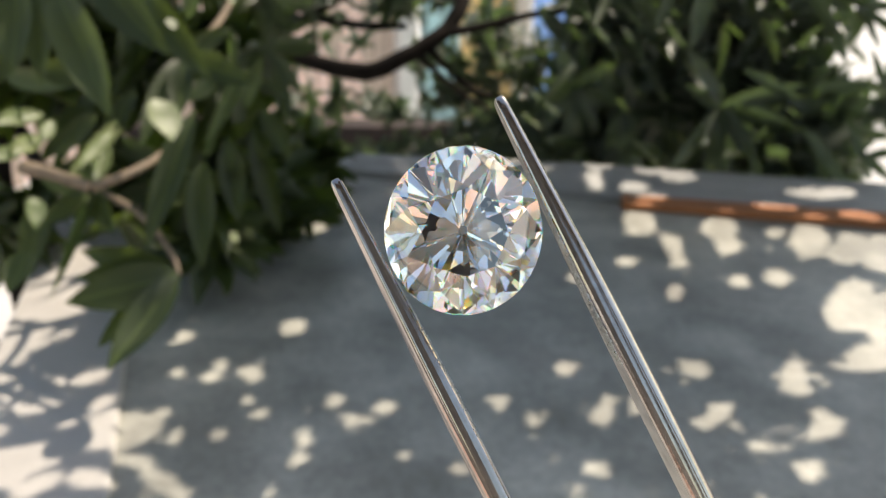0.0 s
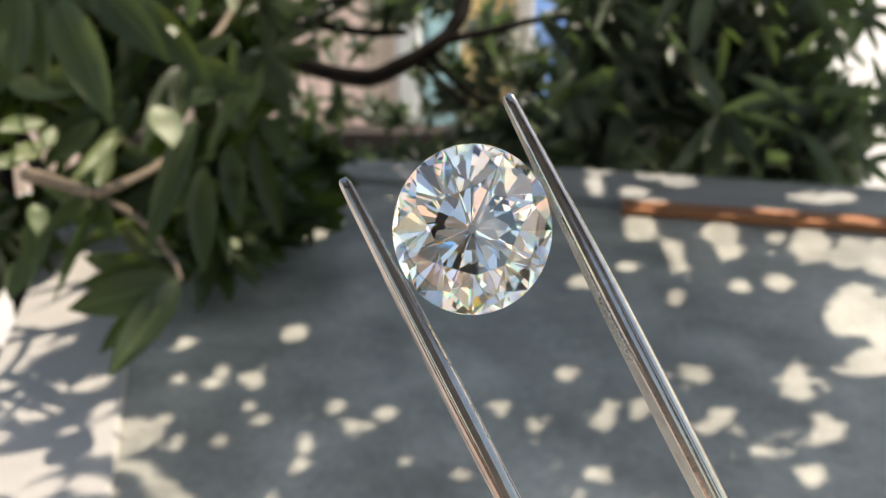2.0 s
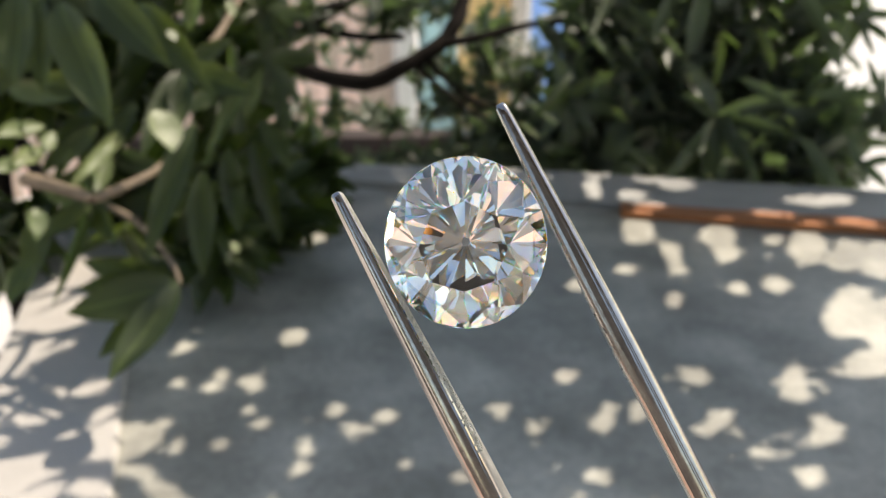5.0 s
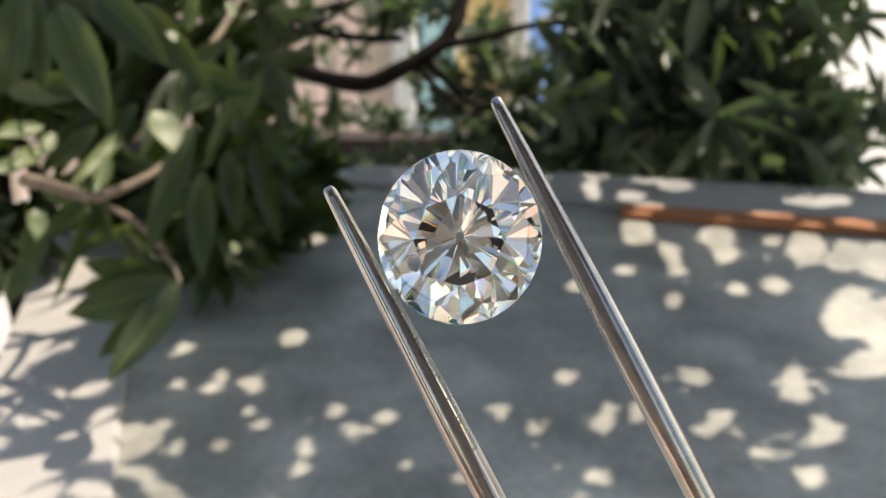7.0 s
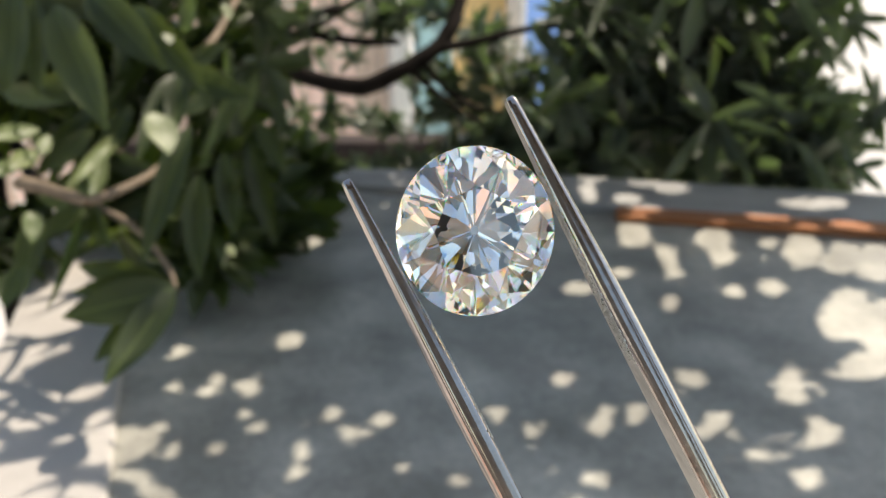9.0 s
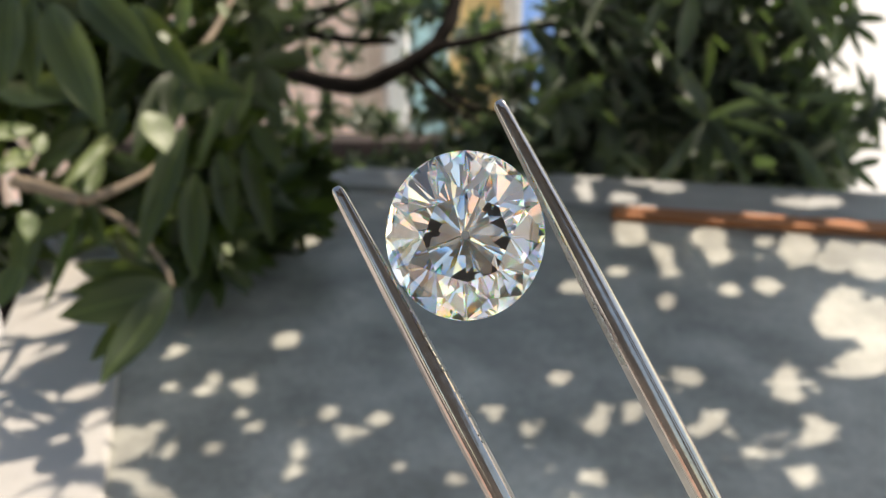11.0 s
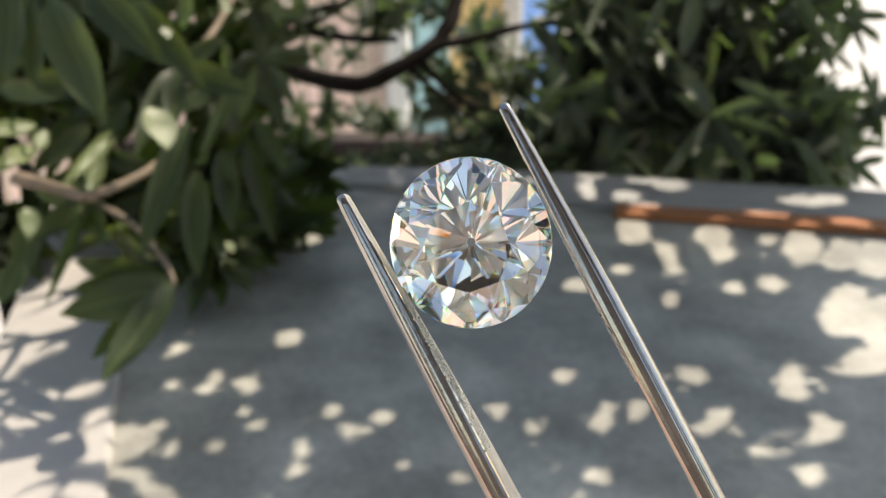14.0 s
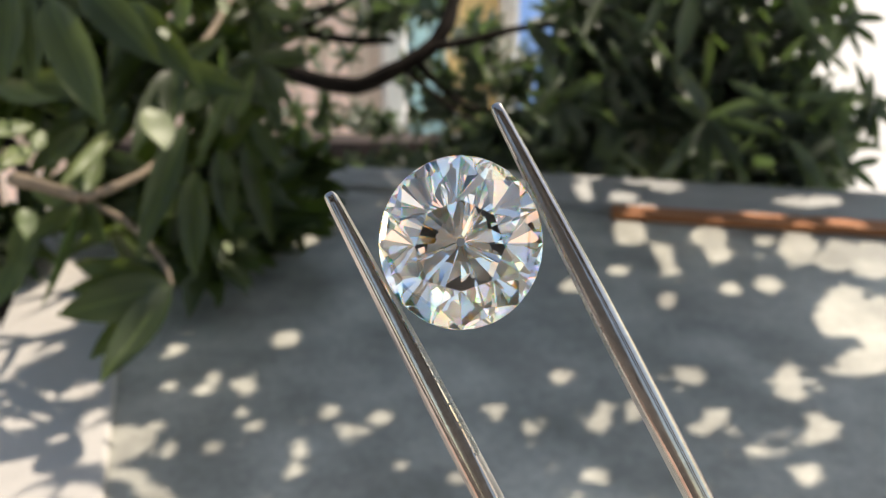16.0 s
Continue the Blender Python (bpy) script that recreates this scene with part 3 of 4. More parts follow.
limb(shrub, [(-0.296, 0.494, 0.913), (-0.267, 0.482, 0.911), (-0.239, 0.470, 0.906)], [0.0055, 0.0042, 0.0036], M_TWIG, "twig", "pale brown twig")
limb(shrub, [(-0.239, 0.470, 0.906), (-0.221, 0.482, 0.911), (-0.204, 0.506, 0.919), (-0.196, 0.554, 0.933)], [0.0036, 0.0032, 0.0028, 0.002], M_TWIG, "twig")
limb(shrub, [(-0.268, 0.527, 0.889), (-0.226, 0.502, 0.878), (-0.194, 0.473, 0.859), (-0.184, 0.458, 0.848)], [0.0028, 0.0024, 0.002, 0.0016], M_TWIG, "twig")
limb(shrub, [(-0.198, 0.561, 0.979), (-0.186, 0.623, 1.002), (-0.177, 0.691, 1.041)], [0.003, 0.003, 0.003], M_TWIG, "twig")
leaf(shrub, (-0.223, 0.442, 1.032), (-0.190, 0.407, 0.968), 0.026)
leaf(shrub, (-0.257, 0.466, 1.037), (-0.257, 0.436, 0.986), 0.022)
leaf(shrub, (-0.255, 0.485, 1.033), (-0.256, 0.464, 0.976), 0.017)
leaf(shrub, (-0.229, 0.499, 1.040), (-0.179, 0.462, 1.000), 0.026)
leaf(shrub, (-0.211, 0.526, 1.028), (-0.162, 0.487, 0.981), 0.022)
leaf(shrub, (-0.198, 0.561, 0.978), (-0.211, 0.493, 0.940), 0.020)
leaf(shrub, (-0.194, 0.550, 0.978), (-0.192, 0.516, 0.943), 0.018)
leaf(shrub, (-0.196, 0.561, 0.979), (-0.145, 0.536, 0.968), 0.022)
leaf(shrub, (-0.198, 0.582, 1.006), (-0.189, 0.583, 1.038), 0.012, pale_tone=True)
leaf(shrub, (-0.196, 0.562, 0.981), (-0.163, 0.570, 1.002), 0.014)
leaf(shrub, (-0.166, 0.598, 0.935), (-0.147, 0.592, 0.977), 0.012, pale_tone=True)
leaf(shrub, (-0.169, 0.629, 0.961), (-0.194, 0.566, 0.908), 0.012, pale_tone=True)
leaf(shrub, (-0.180, 0.517, 0.947), (-0.202, 0.448, 0.877), 0.020)
leaf(shrub, (-0.184, 0.534, 0.907), (-0.182, 0.497, 0.837), 0.022)
leaf(shrub, (-0.174, 0.570, 0.916), (-0.166, 0.546, 0.854), 0.020)
leaf(shrub, (-0.175, 0.652, 0.907), (-0.154, 0.618, 0.817), 0.020)
leaf(shrub, (-0.167, 0.657, 0.922), (-0.142, 0.633, 0.886), 0.018)
# leaves given a sunward face carry painted sun glints in their pale tone
leaf(shrub, (-0.268, 0.527, 0.888), (-0.268, 0.455, 0.839), 0.008, (0.63, -0.35, 0.70), pale_tone=True)
leaf(shrub, (-0.268, 0.527, 0.890), (-0.272, 0.582, 0.920), 0.016, (0.63, -0.35, 0.69), pale_tone=True)
leaf(shrub, (-0.269, 0.528, 0.891), (-0.282, 0.536, 0.907), 0.008, (0.63, -0.35, 0.69), pale_tone=True)
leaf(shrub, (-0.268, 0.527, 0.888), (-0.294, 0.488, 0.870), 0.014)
leaf(shrub, (-0.272, 0.526, 0.886), (-0.301, 0.519, 0.896), 0.014, pale_tone=True)
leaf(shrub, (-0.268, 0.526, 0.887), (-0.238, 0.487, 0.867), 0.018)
leaf(shrub, (-0.298, 0.487, 0.924), (-0.290, 0.519, 0.932), 0.014, (0.67, -0.33, 0.66), pale_tone=True)
leaf(shrub, (-0.307, 0.476, 0.923), (-0.296, 0.505, 0.925), 0.012, (0.68, -0.32, 0.66), pale_tone=True)
leaf(shrub, (-0.309, 0.494, 0.944), (-0.293, 0.530, 0.944), 0.014, (0.69, -0.33, 0.64), pale_tone=True)
leaf(shrub, (-0.179, 0.450, 0.969), (-0.166, 0.434, 0.947), 0.022, (0.62, -0.41, 0.67), pale_tone=True)
leaf(shrub, (-0.256, 0.451, 0.942), (-0.256, 0.471, 0.952), 0.010, (0.67, -0.35, 0.66), pale_tone=True)
leaf(shrub, (-0.266, 0.448, 0.906), (-0.259, 0.433, 0.892), 0.013, (0.65, -0.32, 0.68), pale_tone=True)
leaf(shrub, (-0.150, 0.527, 1.029), (-0.145, 0.521, 1.020), 0.009, (0.60, -0.48, 0.63), pale_tone=True)
leaf(shrub, (-0.179, 0.489, 1.013), (-0.175, 0.485, 1.007), 0.008, (0.63, -0.44, 0.63), pale_tone=True)
leaf(shrub, (-0.148, 0.468, 0.875), (-0.143, 0.464, 0.869), 0.007, (0.54, -0.38, 0.75), pale_tone=True)
leaf(shrub, (-0.207, 0.443, 0.949), (-0.214, 0.412, 0.937), 0.009, (0.63, -0.38, 0.68), pale_tone=True)
leaf(shrub, (-0.184, 0.458, 0.848), (-0.239, 0.415, 0.847), 0.030)
leaf(shrub, (-0.185, 0.458, 0.847), (-0.215, 0.400, 0.808), 0.024)
leaf(shrub, (-0.188, 0.462, 0.845), (-0.231, 0.423, 0.811), 0.020)
leaf(shrub, (-0.196, 0.469, 0.848), (-0.243, 0.439, 0.853), 0.020)
leaf(shrub, (-0.194, 0.477, 0.842), (-0.252, 0.464, 0.863), 0.022)
leaf(shrub, (-0.298, 0.482, 0.855), (-0.302, 0.454, 0.836), 0.020)
leaf(shrub, (-0.312, 0.532, 0.873), (-0.313, 0.496, 0.836), 0.022)
leaf(shrub, (-0.278, 0.576, 0.933), (-0.309, 0.555, 0.906), 0.018)
leaf(shrub, (-0.239, 0.562, 0.953), (-0.263, 0.526, 0.914), 0.016)
leaf(shrub, (-0.247, 0.554, 0.933), (-0.264, 0.492, 0.910), 0.012, (0.63, -0.39, 0.67), pale_tone=True)
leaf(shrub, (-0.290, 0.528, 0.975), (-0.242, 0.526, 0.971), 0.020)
leaf(shrub, (-0.332, 0.557, 0.967), (-0.285, 0.554, 0.959), 0.018, pale_tone=True)
# stems to the unseen clumps added above and left of the view
limb(shrub, [(-0.44, 0.78, 1.02), (-0.30, 0.76, 1.14), (-0.02, 0.72, 1.15)], [0.008, 0.006, 0.003])
limb(shrub, [(-0.60, 0.92, 0.5), (-0.80, 0.72, 0.80), (-0.97, 0.52, 1.05)], [0.012, 0.009, 0.004])
whorl(shrub, (-0.278, 0.522, 1.018), (0.3, -0.7, -0.2), 8, 0.075, 21)
whorl(shrub, (-0.239, 0.588, 1.022), (0.1, -0.8, -0.3), 8, 0.070, 22)
whorl(shrub, (-0.208, 0.649, 0.900), (0.3, -0.6, -0.5), 8, 0.065, 23)
whorl(shrub, (-0.279, 0.602, 0.946), (0.0, -0.8, 0.3), 8, 0.060, 25, 0.3)
whorl(shrub, (-0.197, 0.670, 0.955), (0.5, -0.6, 0.2), 8, 0.060, 26, 0.3)
whorl(shrub, (-0.268, 0.527, 0.889), (0.2, -0.7, 0.4), 7, 0.045, 27, 0.3)
whorl(shrub, (-0.210, 0.579, 0.886), (0.1, -0.5, -0.7), 7, 0.065, 28)
whorl(shrub, (-0.245, 0.530, 0.869), (-0.1, -0.5, -0.7), 6, 0.055, 29)
whorl(shrub, (-0.193, 0.787, 1.012), (0.4, -0.7, 0.0), 8, 0.060, 30)
whorl(shrub, (-0.419, 0.900, 0.776), (0.1, -0.8, 0.0), 10, 0.100, 41)
whorl(shrub, (-0.395, 0.920, 0.789), (0.1, -0.8, 0.0), 10, 0.090, 42)
whorl(shrub, (-0.419, 0.860, 0.759), (0.1, -0.8, 0.0), 10, 0.080, 43)
whorl(shrub, (-0.427, 0.900, 0.835), (0.1, -0.8, 0.0), 10, 0.090, 44)
whorl(hedge, (0.427, 1.157, 0.829), (0.1, -0.8, 0.0), 9, 0.100, 31)
whorl(hedge, (0.278, 1.216, 0.931), (-0.2, -0.8, 0.1), 9, 0.095, 32)
whorl(hedge, (0.522, 1.155, 0.937), (0.3, -0.8, 0.1), 9, 0.095, 33)
whorl(hedge, (0.341, 1.211, 1.000), (0.0, -0.8, -0.3), 8, 0.090, 34)
whorl(hedge, (0.538, 1.101, 0.852), (0.6, -0.6, -0.1), 8, 0.085, 35)
whorl(hedge, (0.585, 1.107, 0.980), (0.5, -0.6, 0.5), 7, 0.070, 36, 0.5)
whorl(hedge, (0.617, 1.051, 0.861), (0.2, -0.8, 0.1), 9, 0.060, 37)
whorl(hedge, (0.208, 1.258, 0.843), (-0.2, -0.8, 0.0), 8, 0.080, 38, 0.3)
foliage("foliage", shrub, [
    # overhang out of view, added to block skylight from the table
    ((-0.20, 0.75, 1.24), (0.24, 0.32, 0.09), 60), ((-0.10, 0.92, 1.13), (0.28, 0.26, 0.045), 150),
    ((-0.479, 0.728, 0.769), (0.045, 0.06, 0.05), 14), ((-0.217, 0.646, 0.835), (0.032, 0.05, 0.045), 14), ((-0.211, 0.782, 0.799), (0.05, 0.06, 0.05), 24), ((-0.211, 0.968, 0.784), (0.06, 0.06, 0.025), 12), ((-0.376, 0.672, 1.018), (0.12, 0.12, 0.06), 34), ((-0.290, 0.699, 0.976), (0.15, 0.10, 0.10), 46),
    # first two clumps unseen, added as dark surroundings for the stone's reflections
    ((-0.98, 0.50, 1.05), (0.25, 0.30, 0.30), 90), ((-0.70, 0.90, 1.34), (0.25, 0.30, 0.20), 60), ((-0.276, 0.731, 0.890), (0.075, 0.08, 0.09), 26), ((-0.242, 0.788, 0.817), (0.05, 0.08, 0.06), 14), ((-0.299, 0.660, 0.849), (0.045, 0.045, 0.041), 12), ((-0.243, 0.640, 0.823), (0.045, 0.045, 0.041), 12), ((-0.278, 0.620, 0.813), (0.035, 0.035, 0.032), 8), ((-0.234, 0.720, 0.878), (0.050, 0.050, 0.045), 12), ((-0.329, 0.720, 0.884), (0.050, 0.050, 0.045), 12), ((-0.322, 0.760, 0.922), (0.050, 0.050, 0.045), 12), ((-0.269, 0.780, 0.936), (0.050, 0.050, 0.045), 12), ((-0.219, 0.750, 0.822), (0.030, 0.030, 0.027), 5), ((-0.281, 0.881, 0.976), (0.07, 0.10, 0.09), 16)],
    M_SHRUB, seed=3, label="dense leathery leaves")

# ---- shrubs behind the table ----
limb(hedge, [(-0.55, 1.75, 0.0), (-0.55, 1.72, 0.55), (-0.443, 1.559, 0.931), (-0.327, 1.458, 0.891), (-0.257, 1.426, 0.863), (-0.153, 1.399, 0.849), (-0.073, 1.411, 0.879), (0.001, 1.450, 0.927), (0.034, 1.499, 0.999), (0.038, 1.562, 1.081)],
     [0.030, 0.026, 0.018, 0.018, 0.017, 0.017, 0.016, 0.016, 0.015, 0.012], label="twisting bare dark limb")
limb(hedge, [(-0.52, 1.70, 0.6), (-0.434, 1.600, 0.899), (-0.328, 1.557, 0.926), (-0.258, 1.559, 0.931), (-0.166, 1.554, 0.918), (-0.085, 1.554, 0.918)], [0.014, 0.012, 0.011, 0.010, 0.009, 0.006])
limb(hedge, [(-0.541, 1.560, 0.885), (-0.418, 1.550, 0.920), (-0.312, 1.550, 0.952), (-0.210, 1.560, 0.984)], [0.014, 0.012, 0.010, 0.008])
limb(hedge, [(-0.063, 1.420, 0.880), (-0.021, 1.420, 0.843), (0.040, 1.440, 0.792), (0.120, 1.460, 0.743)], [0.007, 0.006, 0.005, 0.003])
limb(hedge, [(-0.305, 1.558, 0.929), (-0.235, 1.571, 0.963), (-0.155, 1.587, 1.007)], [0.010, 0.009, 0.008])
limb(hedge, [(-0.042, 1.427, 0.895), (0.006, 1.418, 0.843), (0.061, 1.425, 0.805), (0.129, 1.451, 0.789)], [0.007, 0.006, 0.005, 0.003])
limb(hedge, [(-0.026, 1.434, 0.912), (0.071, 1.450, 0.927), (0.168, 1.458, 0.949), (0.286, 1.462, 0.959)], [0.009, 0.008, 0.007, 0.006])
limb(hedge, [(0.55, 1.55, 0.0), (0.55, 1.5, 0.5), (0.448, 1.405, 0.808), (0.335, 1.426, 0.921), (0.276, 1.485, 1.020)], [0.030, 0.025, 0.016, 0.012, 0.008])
limb(hedge, [(0.448, 1.405, 0.808), (0.506, 1.298, 0.807), (0.563, 1.241, 0.798)], [0.010, 0.007, 0.004], M_TWIG, "twig")
leaf(hedge, (0.226, 1.059, 1.025), (0.180, 0.978, 0.951), 0.013, (0.28, -0.60, 0.75))
leaf(hedge, (0.172, 1.027, 0.912), (0.108, 0.954, 0.860), 0.012, (0.30, -0.55, 0.78))
leaf(hedge, (0.421, 1.146, 0.831), (0.335, 1.062, 0.749), 0.020)
leaf(hedge, (0.421, 1.146, 0.831), (0.406, 1.082, 0.744), 0.020)
leaf(hedge, (0.423, 1.146, 0.831), (0.470, 1.059, 0.741), 0.020)
leaf(hedge, (0.423, 1.147, 0.832), (0.534, 1.109, 0.874), 0.026)
leaf(hedge, (0.423, 1.148, 0.835), (0.368, 1.176, 0.909), 0.020)
leaf(hedge, (0.470, 1.164, 0.961), (0.492, 1.122, 0.907), 0.018, pale_tone=True)
leaf(hedge, (0.382, 1.164, 1.018), (0.365, 1.128, 0.923), 0.030)
leaf(hedge, (0.414, 1.161, 0.953), (0.404, 1.113, 0.884), 0.014, pale_tone=True)
leaf(hedge, (0.578, 1.095, 0.978), (0.627, 1.079, 0.991), 0.014)
leaf(hedge, (0.578, 1.095, 0.978), (0.623, 1.067, 0.961), 0.014)
leaf(hedge, (0.578, 1.095, 0.978), (0.597, 1.103, 1.027), 0.012, pale_tone=True)
leaf(hedge, (0.578, 1.095, 0.978), (0.570, 1.111, 1.020), 0.012, pale_tone=True)
leaf(hedge, (0.537, 1.087, 0.871), (0.623, 1.058, 0.880), 0.020)
leaf(hedge, (0.615, 1.054, 0.868), (0.597, 1.066, 0.930), 0.014)
leaf(hedge, (0.615, 1.054, 0.868), (0.589, 1.024, 0.818), 0.014)
leaf(hedge, (0.627, 1.051, 0.861), (0.573, 1.027, 0.825), 0.014)
leaf(hedge, (0.629, 1.030, 0.833), (0.573, 1.037, 0.852), 0.014)
leaf(hedge, (0.568, 1.052, 0.836), (0.597, 1.007, 0.773), 0.016)
leaf(hedge, (0.584, 1.035, 0.790), (0.627, 1.000, 0.754), 0.016)
leaf(hedge, (0.512, 1.066, 0.817), (0.573, 0.999, 0.750), 0.018)
leaf(hedge, (0.528, 1.058, 0.793), (0.546, 1.007, 0.744), 0.016)
leaf(hedge, (0.629, 1.049, 0.885), (0.611, 1.031, 0.837), 0.014)
leaf(hedge, (0.629, 1.016, 0.795), (0.581, 1.013, 0.788), 0.014)
leaf(hedge, (0.335, 1.161, 1.010), (0.310, 1.137, 0.947), 0.020)
leaf(hedge, (0.280, 1.207, 0.992), (0.341, 1.155, 0.937), 0.020)
leaf(hedge, (0.512, 1.143, 1.019), (0.559, 1.093, 0.943), 0.024)
leaf(hedge, (0.545, 1.122, 0.964), (0.576, 1.081, 0.913), 0.022)
leaf(hedge, (0.445, 1.136, 0.889), (0.521, 1.101, 0.852), 0.020)
SUNWARD = Vector((0.51, -0.29, 0.81)).normalized()
for x, y, z, length, slope in HEDGE_LIT:
    way = Vector((math.cos(radians(slope)), 0.0, math.sin(radians(slope))))
    way = (way - SUNWARD * way.dot(SUNWARD)).normalized() * (length * 0.65)
    # the shorter leaves take the pale tone as painted glints
    leaf(hedge, Vector((x, y, z)) - way, Vector((x, y, z)) + way, 0.005 + 0.11 * length, SUNWARD + Vector((random.uniform(-0.3, 0.3), random.uniform(-0.2, 0.2), random.uniform(-0.3, 0.3))), pale_tone=length < 0.045)
foliage("foliage", hedge, [
    ((0.312, 1.445, 0.856), (0.10, 0.10, 0.12), 40), ((0.370, 1.395, 0.923), (0.17, 0.14, 0.16), 70), ((0.501, 1.337, 0.909), (0.17, 0.14, 0.17), 80),
    ((0.583, 1.241, 0.798), (0.08, 0.10, 0.07), 36), ((0.432, 1.337, 0.768), (0.22, 0.10, 0.07), 60), ((0.555, 1.167, 0.743), (0.085, 0.06, 0.024), 24), ((0.484, 1.188, 0.743), (0.07, 0.06, 0.02), 14), ((0.196, 1.432, 0.737), (0.12, 0.08, 0.05), 30), ((0.254, 1.369, 0.712), (0.11, 0.06, 0.032), 26)],
    size=0.085, seed=5, label="dense narrow dark leaves")
foliage("foliage", hedge, [
    ((-0.385, 1.575, 0.974), (0.10, 0.10, 0.10), 26), ((-0.234, 1.645, 0.735), (0.13, 0.06, 0.035), 14), ((-0.279, 1.661, 0.863), (0.10, 0.05, 0.05), 6), ((0.020, 1.595, 0.745), (0.08, 0.08, 0.05), 13),
    ((0.091, 1.594, 0.882), (0.09, 0.10, 0.05), 12), ((-0.079, 1.689, 0.992), (0.08, 0.06, 0.04), 9), ((0.180, 1.522, 0.834), (0.06, 0.06, 0.06), 9),
    ((-0.196, 1.507, 0.654), (0.45, 0.10, 0.018), 60), ((-0.362, 1.489, 0.748), (0.05, 0.06, 0.06), 4), ((0.069, 1.619, 0.808), (0.06, 0.05, 0.06), 8), ((0.047, 1.478, 0.717), (0.08, 0.06, 0.028), 16), ((0.103, 1.581, 0.849), (0.09, 0.06, 0.06), 16), ((0.081, 1.671, 0.946), (0.10, 0.06, 0.03), 5),
    ((-0.282, 1.567, 0.953), (0.09, 0.05, 0.04), 9), ((-0.106, 1.537, 0.960), (0.055, 0.05, 0.05), 12), ((-0.022, 1.577, 0.980), (0.05, 0.05, 0.03), 6), ((-0.116, 1.591, 0.733), (0.06, 0.05, 0.03), 4), ((-0.029, 1.581, 0.849), (0.05, 0.05, 0.05), 5), ((-0.395, 1.500, 0.908), (0.070, 0.070, 0.063), 18), ((-0.384, 1.500, 0.848), (0.040, 0.040, 0.036), 8), ((-0.412, 1.500, 0.961), (0.070, 0.070, 0.063), 14)],
    size=0.050, seed=8, label="loose small leaves")

# ---- unseen tree added over the table for its dappled shade ----
tree = tagged(new("tree"), "unseen leafy tree crown added to shade the table", "tree")
limb(tree, [(1.55, 1.75, 0.0), (1.50, 1.70, 0.9), (1.20, 1.58, 1.50), (0.75, 1.44, 1.48), (0.10, 1.16, 1.36)], [0.06, 0.05, 0.035, 0.02, 0.008], name="trunk", label="unseen grey-brown trunk of the added crown")
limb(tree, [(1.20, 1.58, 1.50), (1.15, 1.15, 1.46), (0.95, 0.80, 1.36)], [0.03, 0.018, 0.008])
# leaves are left out wherever they would cover a listed fleck
foliage("foliage", tree, [
    ((0.26, 0.87, 1.27), (0.26, 0.42, 0.07), 200), ((0.60, 0.92, 1.30), (0.36, 0.44, 0.08), 300), ((1.00, 0.95, 1.32), (0.36, 0.44, 0.09), 260),
    # last two clumps added to darken the left side of the table
    ((-0.12, 0.75, 1.32), (0.18, 0.25, 0.08), 22), ((-0.32, 1.00, 1.26), (0.42, 0.32, 0.08), 260), ((-0.10, 1.30, 1.20), (0.35, 0.15, 0.05), 120)],
    size=0.066, seed=11, label="layered leaves overhead")
# smaller leaves added to close the shade up to the fleck edges
foliage("foliage", tree, [
    ((0.26, 0.86, 1.25), (0.27, 0.42, 0.06), 1100), ((0.58, 0.88, 1.27), (0.36, 0.44, 0.06), 1500), ((0.98, 0.90, 1.28), (0.38, 0.44, 0.07), 900), ((0.22, 1.32, 1.27), (0.40, 0.14, 0.05), 300),
    ((0.72, 1.18, 1.27), (0.36, 0.14, 0.05), 300), ((0.16, 0.60, 1.24), (0.16, 0.12, 0.04), 160)],
    size=0.028, seed=12, keep=0.8, label="small leaves overhead")

foliage("foliage", tree, [((0.06, 0.62, 1.22), (0.15, 0.13, 0.03), 620), ((-0.04, 0.80, 1.22), (0.10, 0.12, 0.03), 300), ((0.62, 1.10, 1.22), (0.34, 0.11, 0.03), 1000), ((0.52, 1.27, 1.24), (0.25, 0.09, 0.03), 400)],
    size=0.016, seed=14, keep=0.9, label="fine leaves overhead")


# ---- distance ----
def build_fence(a, b, height, boards):
    fence = tagged(new("plank_fence"), "faded pink upright boards with a white end post", "fence")
    a, b = Vector((*a, 0)), Vector((*b, 0))
    d = (b - a) / boards
    ang = math.atan2(d.y, d.x)
    w = d.length
    bm = bmesh.new()
    box(bm, (0.003, -0.012, 0.05), (w - 0.003, 0.012, height), 0.002)
    me = mesh_of("board", bm, M_PINK)
    for k in range(boards):
        p = a + d * k
        ob = new("board", me)
        ob.parent = fence
        ob.matrix_basis = Matrix.Translation(p + Vector((0, 0, random.uniform(-0.01, 0.01)))) @ Matrix.Rotation(ang, 4, "Z")
    for z in (0.35, 1.3):
        bm = bmesh.new()
        box(bm, (0, 0.014, z), (w * boards, 0.055, z + 0.08), 0.003)
        ob = part("rail", bm, M_BROWN, fence)
        ob.matrix_basis = Matrix.Translation(a) @ Matrix.Rotation(ang, 4, "Z")
    bm = bmesh.new()
    box(bm, (w * boards + 0.01, -0.06, 0), (w * boards + 0.14, 0.06, height + 0.08), 0.006)
    ob = part("post", bm, M_WHITE, fence, "white painted post")
    ob.matrix_basis = Matrix.Translation(a) @ Matrix.Rotation(ang, 4, "Z")
    return fence


build_fence((-2.35, 3.05), (-0.335, 4.55), 1.9, 34)


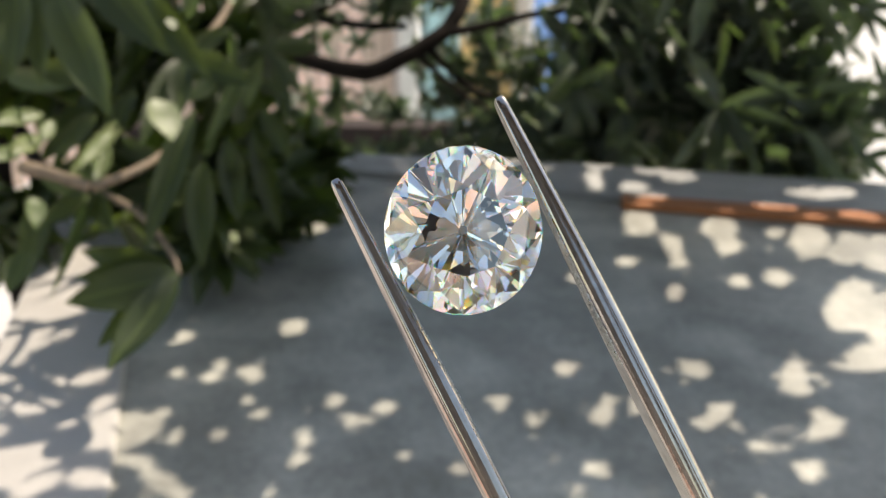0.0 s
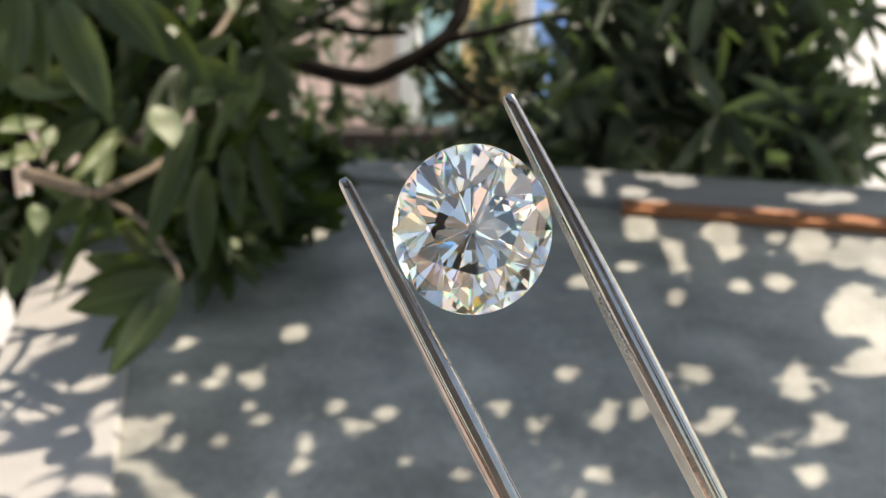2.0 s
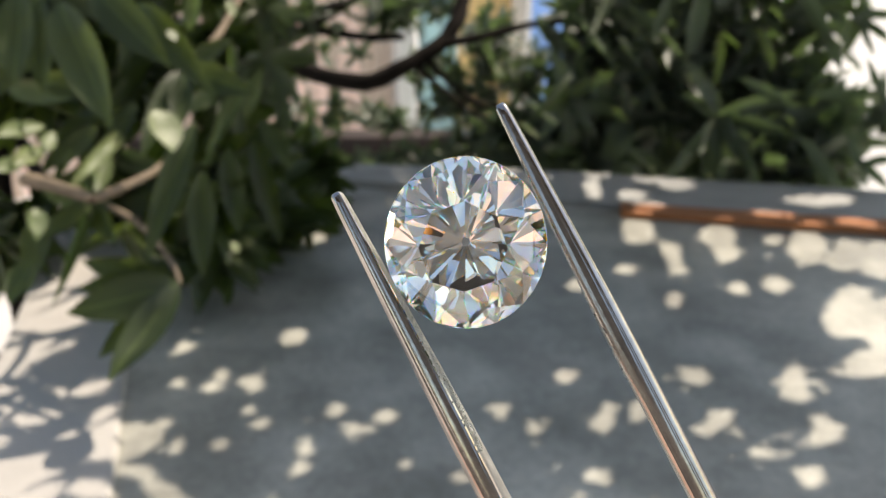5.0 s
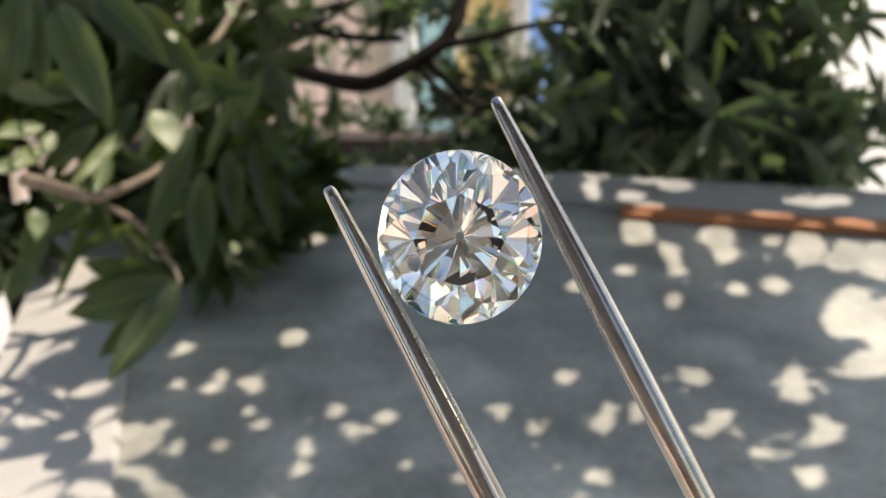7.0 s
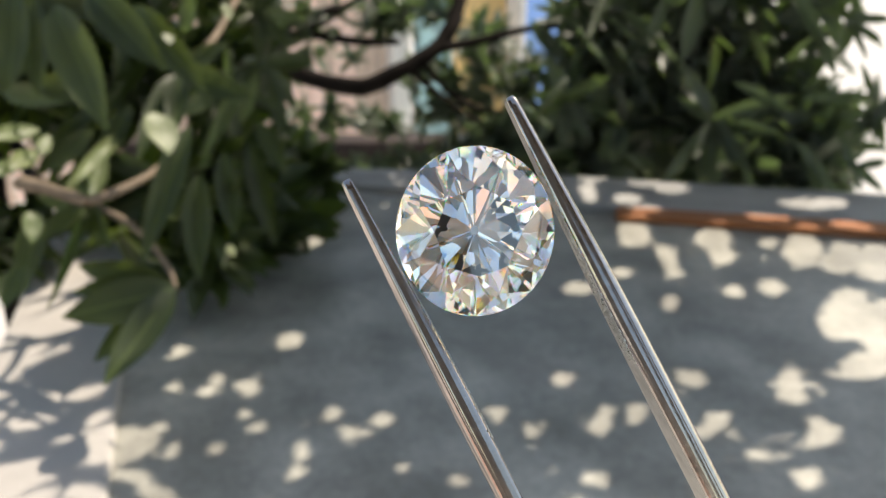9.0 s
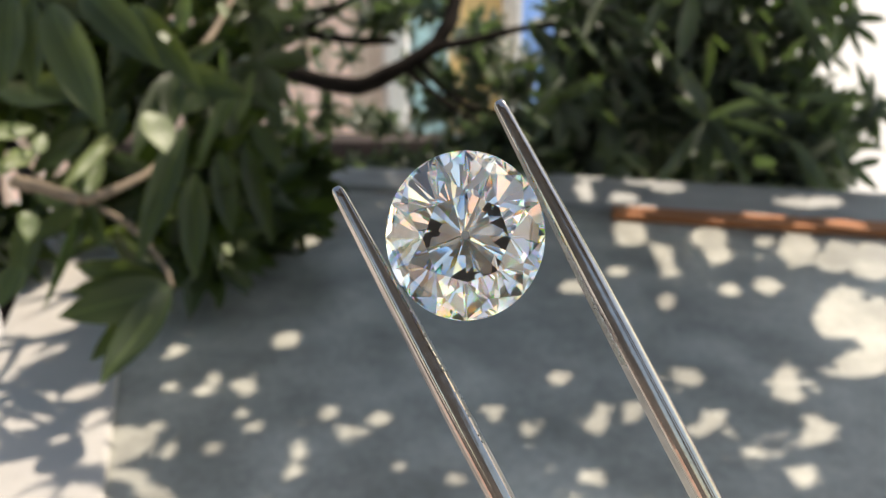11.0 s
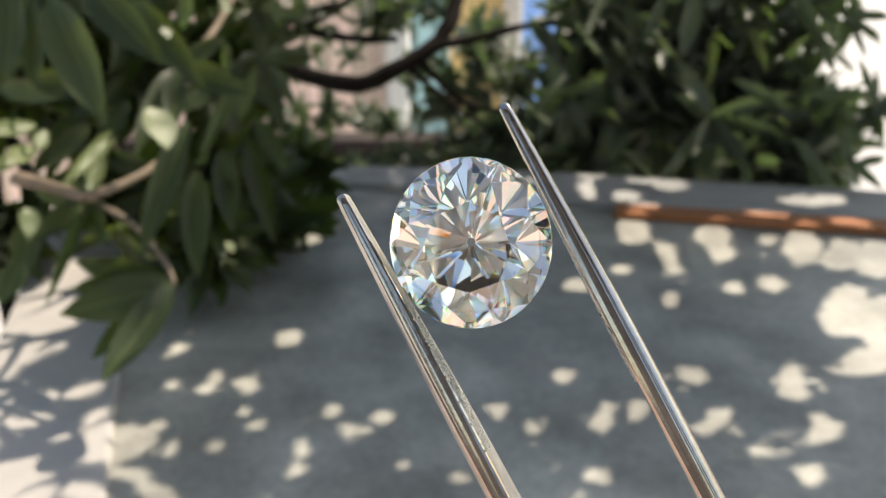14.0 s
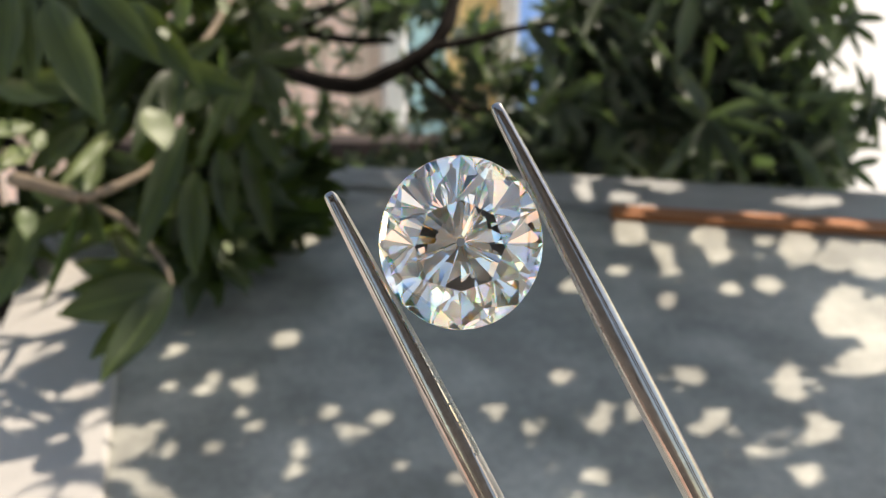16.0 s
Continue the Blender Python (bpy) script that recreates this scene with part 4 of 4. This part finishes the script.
def panel(name, label, category, x, y, width, height, depth, z, mat, turn, frame_mat=None):
    """A framed upright panel on its foot."""
    ob = tagged(new(name), label, category)
    bm = bmesh.new()
    box(bm, (-width / 2, -depth / 2, 0.0), (width / 2, depth / 2, height), 0.006)
    part("body", bm, mat, ob)
    for s in (-1, 1):
        bm = bmesh.new()
        box(bm, (s * width / 2 - 0.02, -depth / 2 - 0.008, 0.0), (s * width / 2 + 0.02, depth / 2 + 0.008, height + 0.01), 0.004)
        part("corner_post", bm, frame_mat or mat, ob)
    ob.matrix_world = Matrix.Translation((x, y, z)) @ Matrix.Rotation(radians(turn), 4, "Z")
    return ob


panel("teal_door", "faded teal painted door standing in the open", "door", -0.05, 4.4, 0.20, 1.7, 0.05, 0.0, M_TEAL, 40)
panel("board", "ochre painted board leaning beyond the shrubs", "board", 0.28, 5.2, 0.42, 0.95, 0.05, 0.0, M_YELLOW, 35)
# added stand-in for an unidentified blue-white patch in the distance
panel("blue_panel", "blue panel with white posts added for a bright distant patch", "bin", 0.70, 5.4, 0.52, 1.35, 0.30, 0.0, M_BLUE, 30, M_WHITE)
beam = tagged(new("timber_beam"), "dark brown timber edging beam on the ground", "beam")
bm = bmesh.new()
box(bm, (-1.2, 2.72, 0.0), (0.05, 2.84, 0.39), 0.01)
part("sleeper", bm, M_BROWN, beam)
bm = bmesh.new()
box(bm, (-1.2, 2.70, 0.394), (0.05, 2.86, 0.46), 0.008)
part("cap", bm, M_BROWN, beam)

# ---- movement ----
HOLD = pose(0.00224, 0.04738, 1.03338, 69.3, 0, 0)
LONG_AXIS = Vector((-0.443, 0.896, 0.0))


def held(x, y, z, roll, rock):
    """The grip's pose: millimetres right, up and towards the eye, then degrees of roll and rock."""
    return HOLD @ pose(x / 1000, y / 1000, z / 1000, 0, 0, roll) @ Matrix.Rotation(radians(rock), 4, LONG_AXIS)


def motions():
    rows = [
        (0, held(-1.17, -0.89, -0.16, -0.27, 3.0)),
        (0.5, held(-0.86, -1.15, 0.86, 0.03, -2.2)),
        (1, held(-1.81, -0.41, 2.72, 0.54, -9.8)),
        (1.5, held(-0.90, -1.08, 3.19, 0.05, -12.0)),
        (2, held(-0.32, -0.52, 1.24, -0.07, 3.0)),
        (2.5, held(-0.14, -0.58, 2.29, -0.48, 3.0)),
        (3, held(-0.92, -0.72, 3.48, 0.08, -10.5)),
        (3.5, held(-1.36, -1.29, 3.66, 0.30, -12.0)),
        (4, held(-1.62, -1.33, 2.47, -0.18, 0.0)),
        (4.5, held(-1.66, -1.38, 2.59, -0.17, 3.0)),
        (5.3, held(-1.96, -2.11, 3.41, 0.01, -9.8)),
        (6, held(-2.09, -1.55, 2.73, -0.10, 0.8)),
        (6.5, held(-2.00, -1.72, 2.69, 0.03, 3.0)),
        (7, held(-3.49, -2.16, 3.69, -0.02, -3.0)),
        (7.5, held(-2.85, -3.41, 3.42, -0.46, -12.0)),
        (8, held(-2.44, -3.14, 2.04, -0.34, -12.0)),
        (8.5, held(-1.65, -2.20, 2.21, -0.22, 1.5)),
        (9, held(-1.69, -2.13, 1.89, -0.34, 3.0)),
        (9.5, held(-2.13, -2.65, 1.86, -0.20, -0.8)),
        (10.3, held(-2.59, -3.54, 2.20, 0.02, -9.8)),
        (11.2, held(-2.63, -2.86, 1.95, 0.25, 1.5)),
        (11.5, held(-3.20, -2.89, 1.81, 0.47, -3.0)),
        (12, held(-3.32, -3.86, 2.29, 0.33, -12.0)),
        (12.5, held(-3.54, -4.29, 1.52, 0.34, -12.0)),
        (13, held(-4.07, -4.37, -0.38, -0.04, -3.0)),
        (13.5, held(-4.25, -4.79, -0.60, 0.16, 3.0)),
        (14, held(-4.61, -5.14, -0.50, 0.45, -9.0)),
        (14.5, held(-4.53, -5.54, -1.64, 0.32, -12.0)),
        (15, held(-5.09, -5.58, -2.14, 0.08, -4.5)),
        (15.5, held(-5.83, -5.81, -1.22, 0.01, 3.0)),
        (16, held(-6.05, -5.73, 0.49, -0.12, -3.0)),
    ]
    walk(tweezers, rows)
    walk(stone, rows)


motions()
